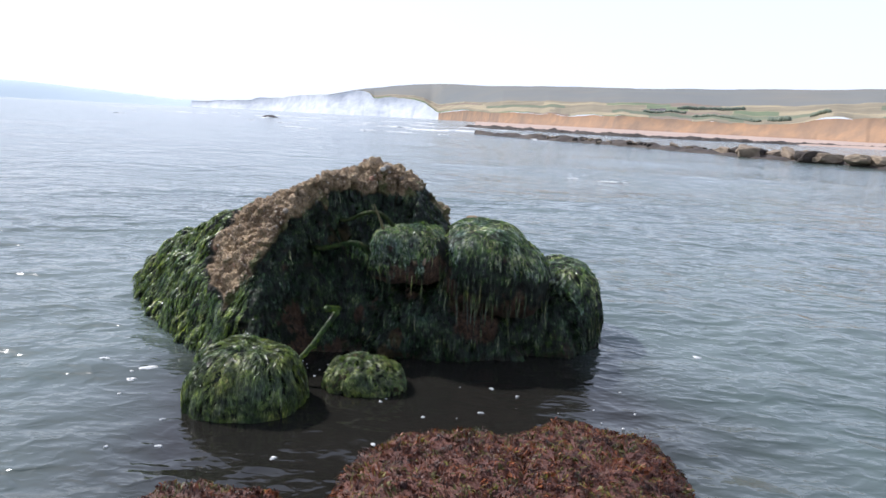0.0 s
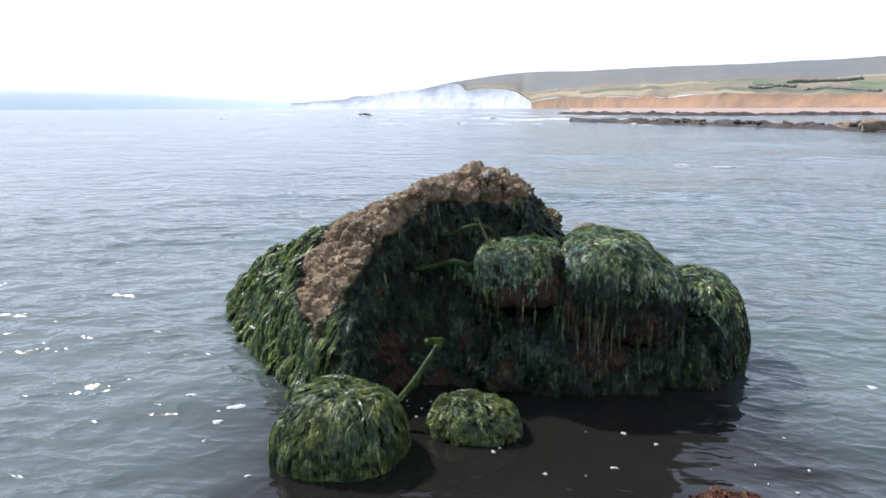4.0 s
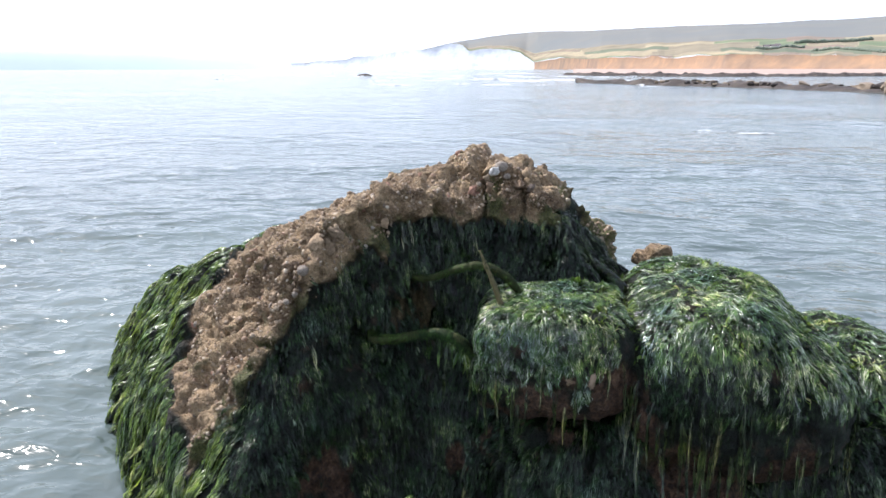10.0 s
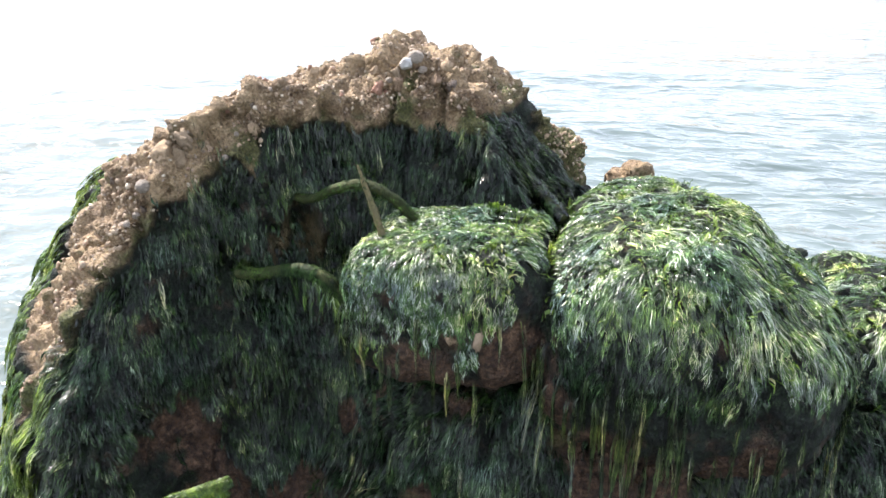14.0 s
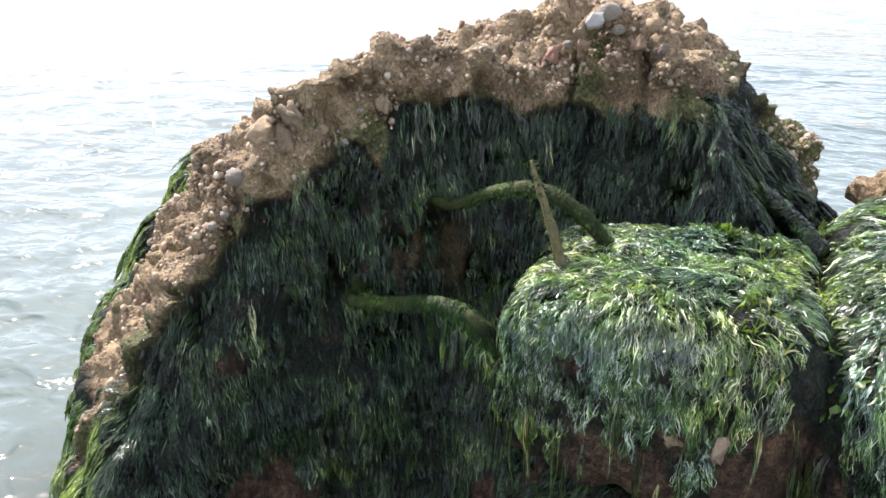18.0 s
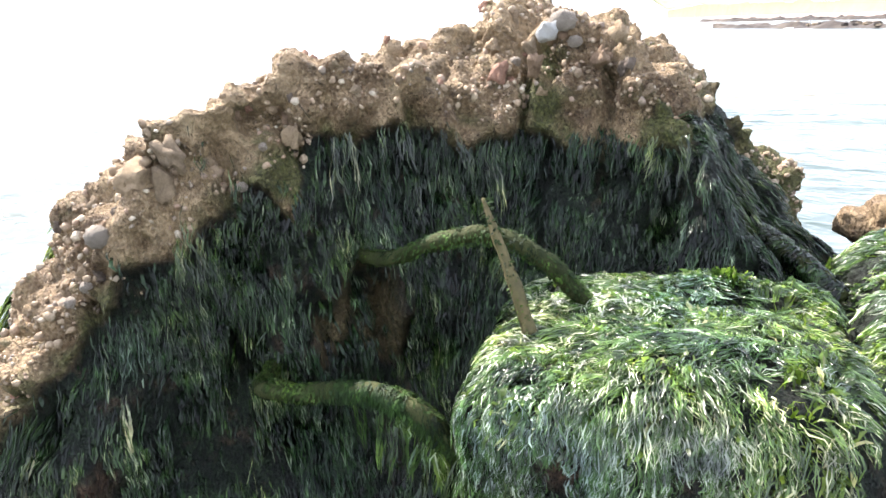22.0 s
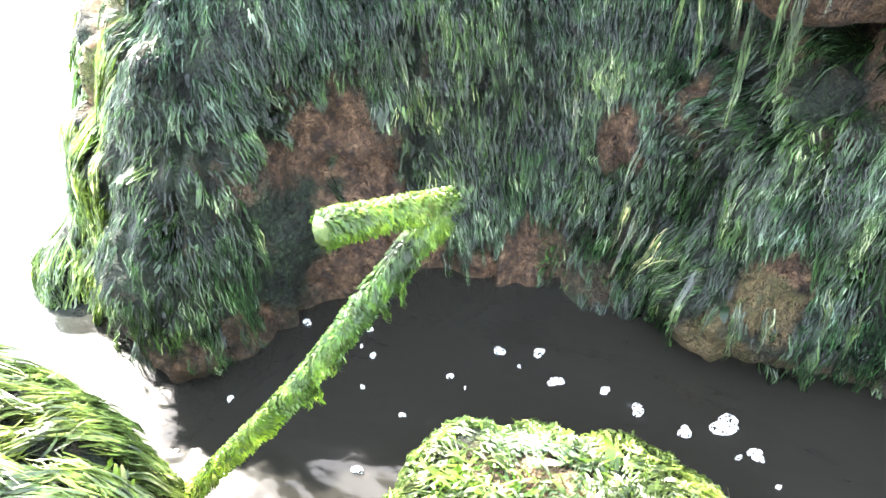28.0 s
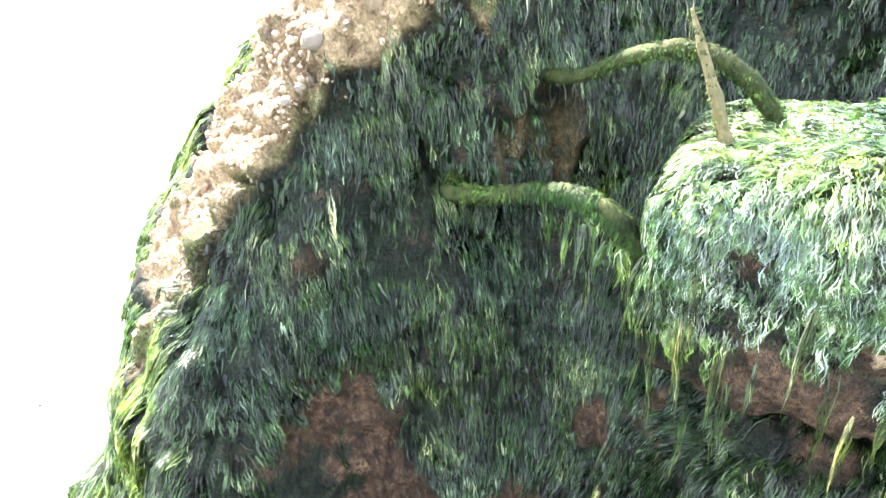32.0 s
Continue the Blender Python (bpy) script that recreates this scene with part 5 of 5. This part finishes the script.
def land(u0, u1, name, material, label):
    rows = np.linspace(u0, u1, 36)
    me = strip(name, len(AZ), rows, land_row, material)
    uu, aa = np.repeat(rows, len(AZ)), np.tile(AZ, len(rows))
    lane = np.floor(uu / 0.055 + 0.25 * np.sin(aa * 0.35))
    plot = np.floor(aa / (3.1 + 1.7 * (lane % 3)) + 0.37 * lane)
    attr(me, "crop", np.modf(np.abs(np.sin(lane * 12.9 + plot * 78.2) * 437.5))[0])
    tagged(new(name, me), label, "hill", kind="structure")


def land_at(az, u):
    row = land_row(u)
    return np.array([np.interp(az, AZ, row[:, k]) for k in range(3)])


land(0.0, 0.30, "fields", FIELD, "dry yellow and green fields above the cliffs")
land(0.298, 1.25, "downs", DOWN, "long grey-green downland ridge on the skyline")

far_az = np.arange(-60, -9, 0.25)
far_h = 4300 * np.tan(np.radians(np.interp(far_az, [-60, -40, -31, -27, -21, -16, -12, -9], [1.2, 1.35, 1.2, 0.95, 0.52, 0.5, 0.6, 0.3]) + 0.05 * fbm(np.column_stack([far_az, far_az * 0, far_az * 0]), 3, 3, 8)))
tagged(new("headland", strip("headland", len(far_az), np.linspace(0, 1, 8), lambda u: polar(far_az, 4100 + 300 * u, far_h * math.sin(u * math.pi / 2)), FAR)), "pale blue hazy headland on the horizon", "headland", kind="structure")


# beach: a flat sheet from the ledges to the cliffs
baz = np.arange(2.0, 60, 0.4)


def beach_row(u):
    near = np.interp(baz, [2, 5, 12, 20, 30, 60], [190, 168, 155, 152, 160, 150]) + 4 * fbm(np.column_stack([baz, baz * 0, baz * 0]), 2.0, 2, 3)
    far = np.interp(baz, AZ, foot_r) + 5
    return polar(baz, near + (far - near) * u**2, -0.05 + 0.9 * np.sqrt(u) * np.ones(len(baz)))


tagged(new("beach", strip("beach", len(baz), np.linspace(0, 1, 14), beach_row, SAND)), "pinkish wet sand beach under the cliffs", "beach", kind="structure")


def ledge(name, pts, half, high, seed, label):
    """A rough low ledge of rock along a line."""
    pts = np.array(pts, float)
    seg = np.r_[0, np.cumsum(np.linalg.norm(np.diff(pts, axis=0), axis=1))]
    t = np.linspace(0, seg[-1], int(seg[-1] / 0.22))
    line = np.column_stack([np.interp(t, seg, pts[:, k]) for k in (0, 1)])
    along = np.gradient(line, axis=0)
    along /= np.linalg.norm(along, axis=1)[:, None]
    side = np.column_stack([-along[:, 1], along[:, 0]])
    wq = np.column_stack([t, t * 0, t * 0])
    half_t = half * (0.75 + 0.5 * fbm(wq, 6.0, 3, seed)) * np.clip(np.minimum(t, seg[-1] - t) / 4, 0.05, 1)
    rows = []
    for u in np.linspace(-1, 1, 22):
        q = line + side * (u * half_t)[:, None]
        p3 = np.column_stack([q, np.zeros(len(q))])
        rise = high * (1 - u**4) * (0.45 + 0.9 * np.abs(fbm(p3, 2.2, 3, seed)) + 0.35 * wob(p3, 0.6, seed)) - 0.06
        rows.append(np.column_stack([q, rise]))
    tagged(new(name, mesh_of(name, np.array(rows).reshape(-1, 3), grid_faces(22, len(t)), LEDGE, False)), label, "rock ledge", kind="structure")
    return line, half_t


line_a, half_a = ledge("rock_ledge", [(-2.0, 79), (3.0, 71.5), (8.5, 64), (12.5, 58.5), (15.5, 53), (17.2, 48), (19.5, 43), (25, 38), (36, 34), (52, 30)], 1.9, 0.36, 1, "low dark weedy rock ledge running out into the sea")
ledge("rock_ledge", [(-6, 165), (3, 152), (13, 141), (24, 136), (46, 143), (75, 158), (120, 165)], 4.6, 0.55, 2, "low dark weedy rock ledge off the beach")
ledge("rock_ledge", [(18.5, 52.5), (23, 48.5), (29, 46), (40, 43), (56, 40)], 1.9, 0.45, 6, "low dark rock ledge beside shallow pools")

rng = np.random.default_rng(21)
stone_meshes = []
for k in range(5):
    bm = bmesh.new()
    bmesh.ops.create_icosphere(bm, subdivisions=3, radius=1)
    for vert in bm.verts:
        q = np.array(vert.co)
        cut = np.clip(q, -0.72, 0.72)
        vert.co = Vector(cut * (1 + 0.22 * float(fbm(q[None], 0.9, 3, k)[0])))
    sm = bpy.data.meshes.new("ledge_stone")
    bm.to_mesh(sm)
    bm.free()
    sm.materials.append(LEDGE_STONE if k < 3 else LEDGE)
    stone_meshes.append(sm)
for k in range(110):
    i = int(rng.integers(int(len(line_a) * 0.15), int(len(line_a) * 0.75)))
    r = rng.uniform(0.14, 0.40) * (0.8 + 0.7 * (i > len(line_a) * 0.45))
    x, y = line_a[i] + rng.normal(0, 0.7, 2)
    ob = new("ledge_stone", stone_meshes[k % 5])
    ob.matrix_world = Matrix.LocRotScale((x, y, 0.2 + r * 0.25), Euler((rng.normal(0, 0.2), rng.normal(0, 0.2), rng.uniform(0, 6))), (r * rng.uniform(1, 1.9), r * rng.uniform(0.8, 1.4), r * rng.uniform(0.5, 0.9)))
    tagged(ob, "pale weathered stone lying on the rock ledge" if k % 5 < 3 else "dark weedy stone lying on the rock ledge", "stone", "stones on the ledge")


# ---- hedges, trees and cottages on the fields ----
def hedge(a0, u0, a1, u1, high, gap, seed, name, label):
    rng = np.random.default_rng(seed)
    v0, f0 = ico(2)
    vs, fs = [], []
    steps = max(3, int(abs(a1 - a0) / 0.05))
    for k, s in enumerate(np.linspace(0, 1, steps)):
        if rng.random() < gap:
            continue
        r = high * rng.uniform(0.5, 1.2)
        at = land_at(a0 + (a1 - a0) * s, u0 + (u1 - u0) * s) + (0, 0, r * 0.45)
        vs.append(at + v0 * (1 + 0.3 * wob(v0 + k, 0.6, 2))[:, None] * (r * 1.1, r, r * 0.85))
        fs.append(f0 + len(v0) * len(fs))
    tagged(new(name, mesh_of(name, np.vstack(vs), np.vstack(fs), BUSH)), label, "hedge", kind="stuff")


for k, (a0, u0, a1, u1, high) in enumerate(((18.6, 0.085, 23.2, 0.075, 1.8), (24.0, 0.085, 25.2, 0.085, 3.0), (26.6, 0.09, 27.6, 0.088, 2.6), (15.0, 0.115, 18.0, 0.13, 2.0), (17.5, 0.19, 22.0, 0.22, 3.0))):
    hedge(a0, u0, a1, u1, high, 0.15, k, "hedge", "dark green hedge between fields above the cliff")
for az, u, w in ((15.7, 0.125, 8.0), (16.1, 0.125, 6.0), (16.35, 0.13, 6.0)):
    at = land_at(az, u)
    house = tagged(new("cottage"), "tiny white cottage among far fields", "house", "cottages on the hill")
    house.location = Vector(at)
    x, y, h = w / 2, 2.6, 3.0
    wall = mesh_of("wall", [(-x, -y, -2), (x, -y, -2), (x, y, -2), (-x, y, -2), (-x, -y, h), (x, -y, h), (x, y, h), (-x, y, h)], [(0, 1, 5, 4), (1, 2, 6, 5), (2, 3, 7, 6), (3, 0, 4, 7)], COTTAGE, False)
    part_mesh("wall", wall, house)
    x, y = x + 0.3, y + 0.3
    roof = mesh_of("roof", [(-x, -y, h - 0.1), (x, -y, h - 0.1), (x, y, h - 0.1), (-x, y, h - 0.1), (-x, 0, h + 2), (x, 0, h + 2)], [(0, 1, 5, 4), (2, 3, 4, 5), (1, 2, 5, 5), (3, 0, 4, 4)][:2], SLATE, False)
    part_mesh("roof", roof, house, "grey pitched roof")
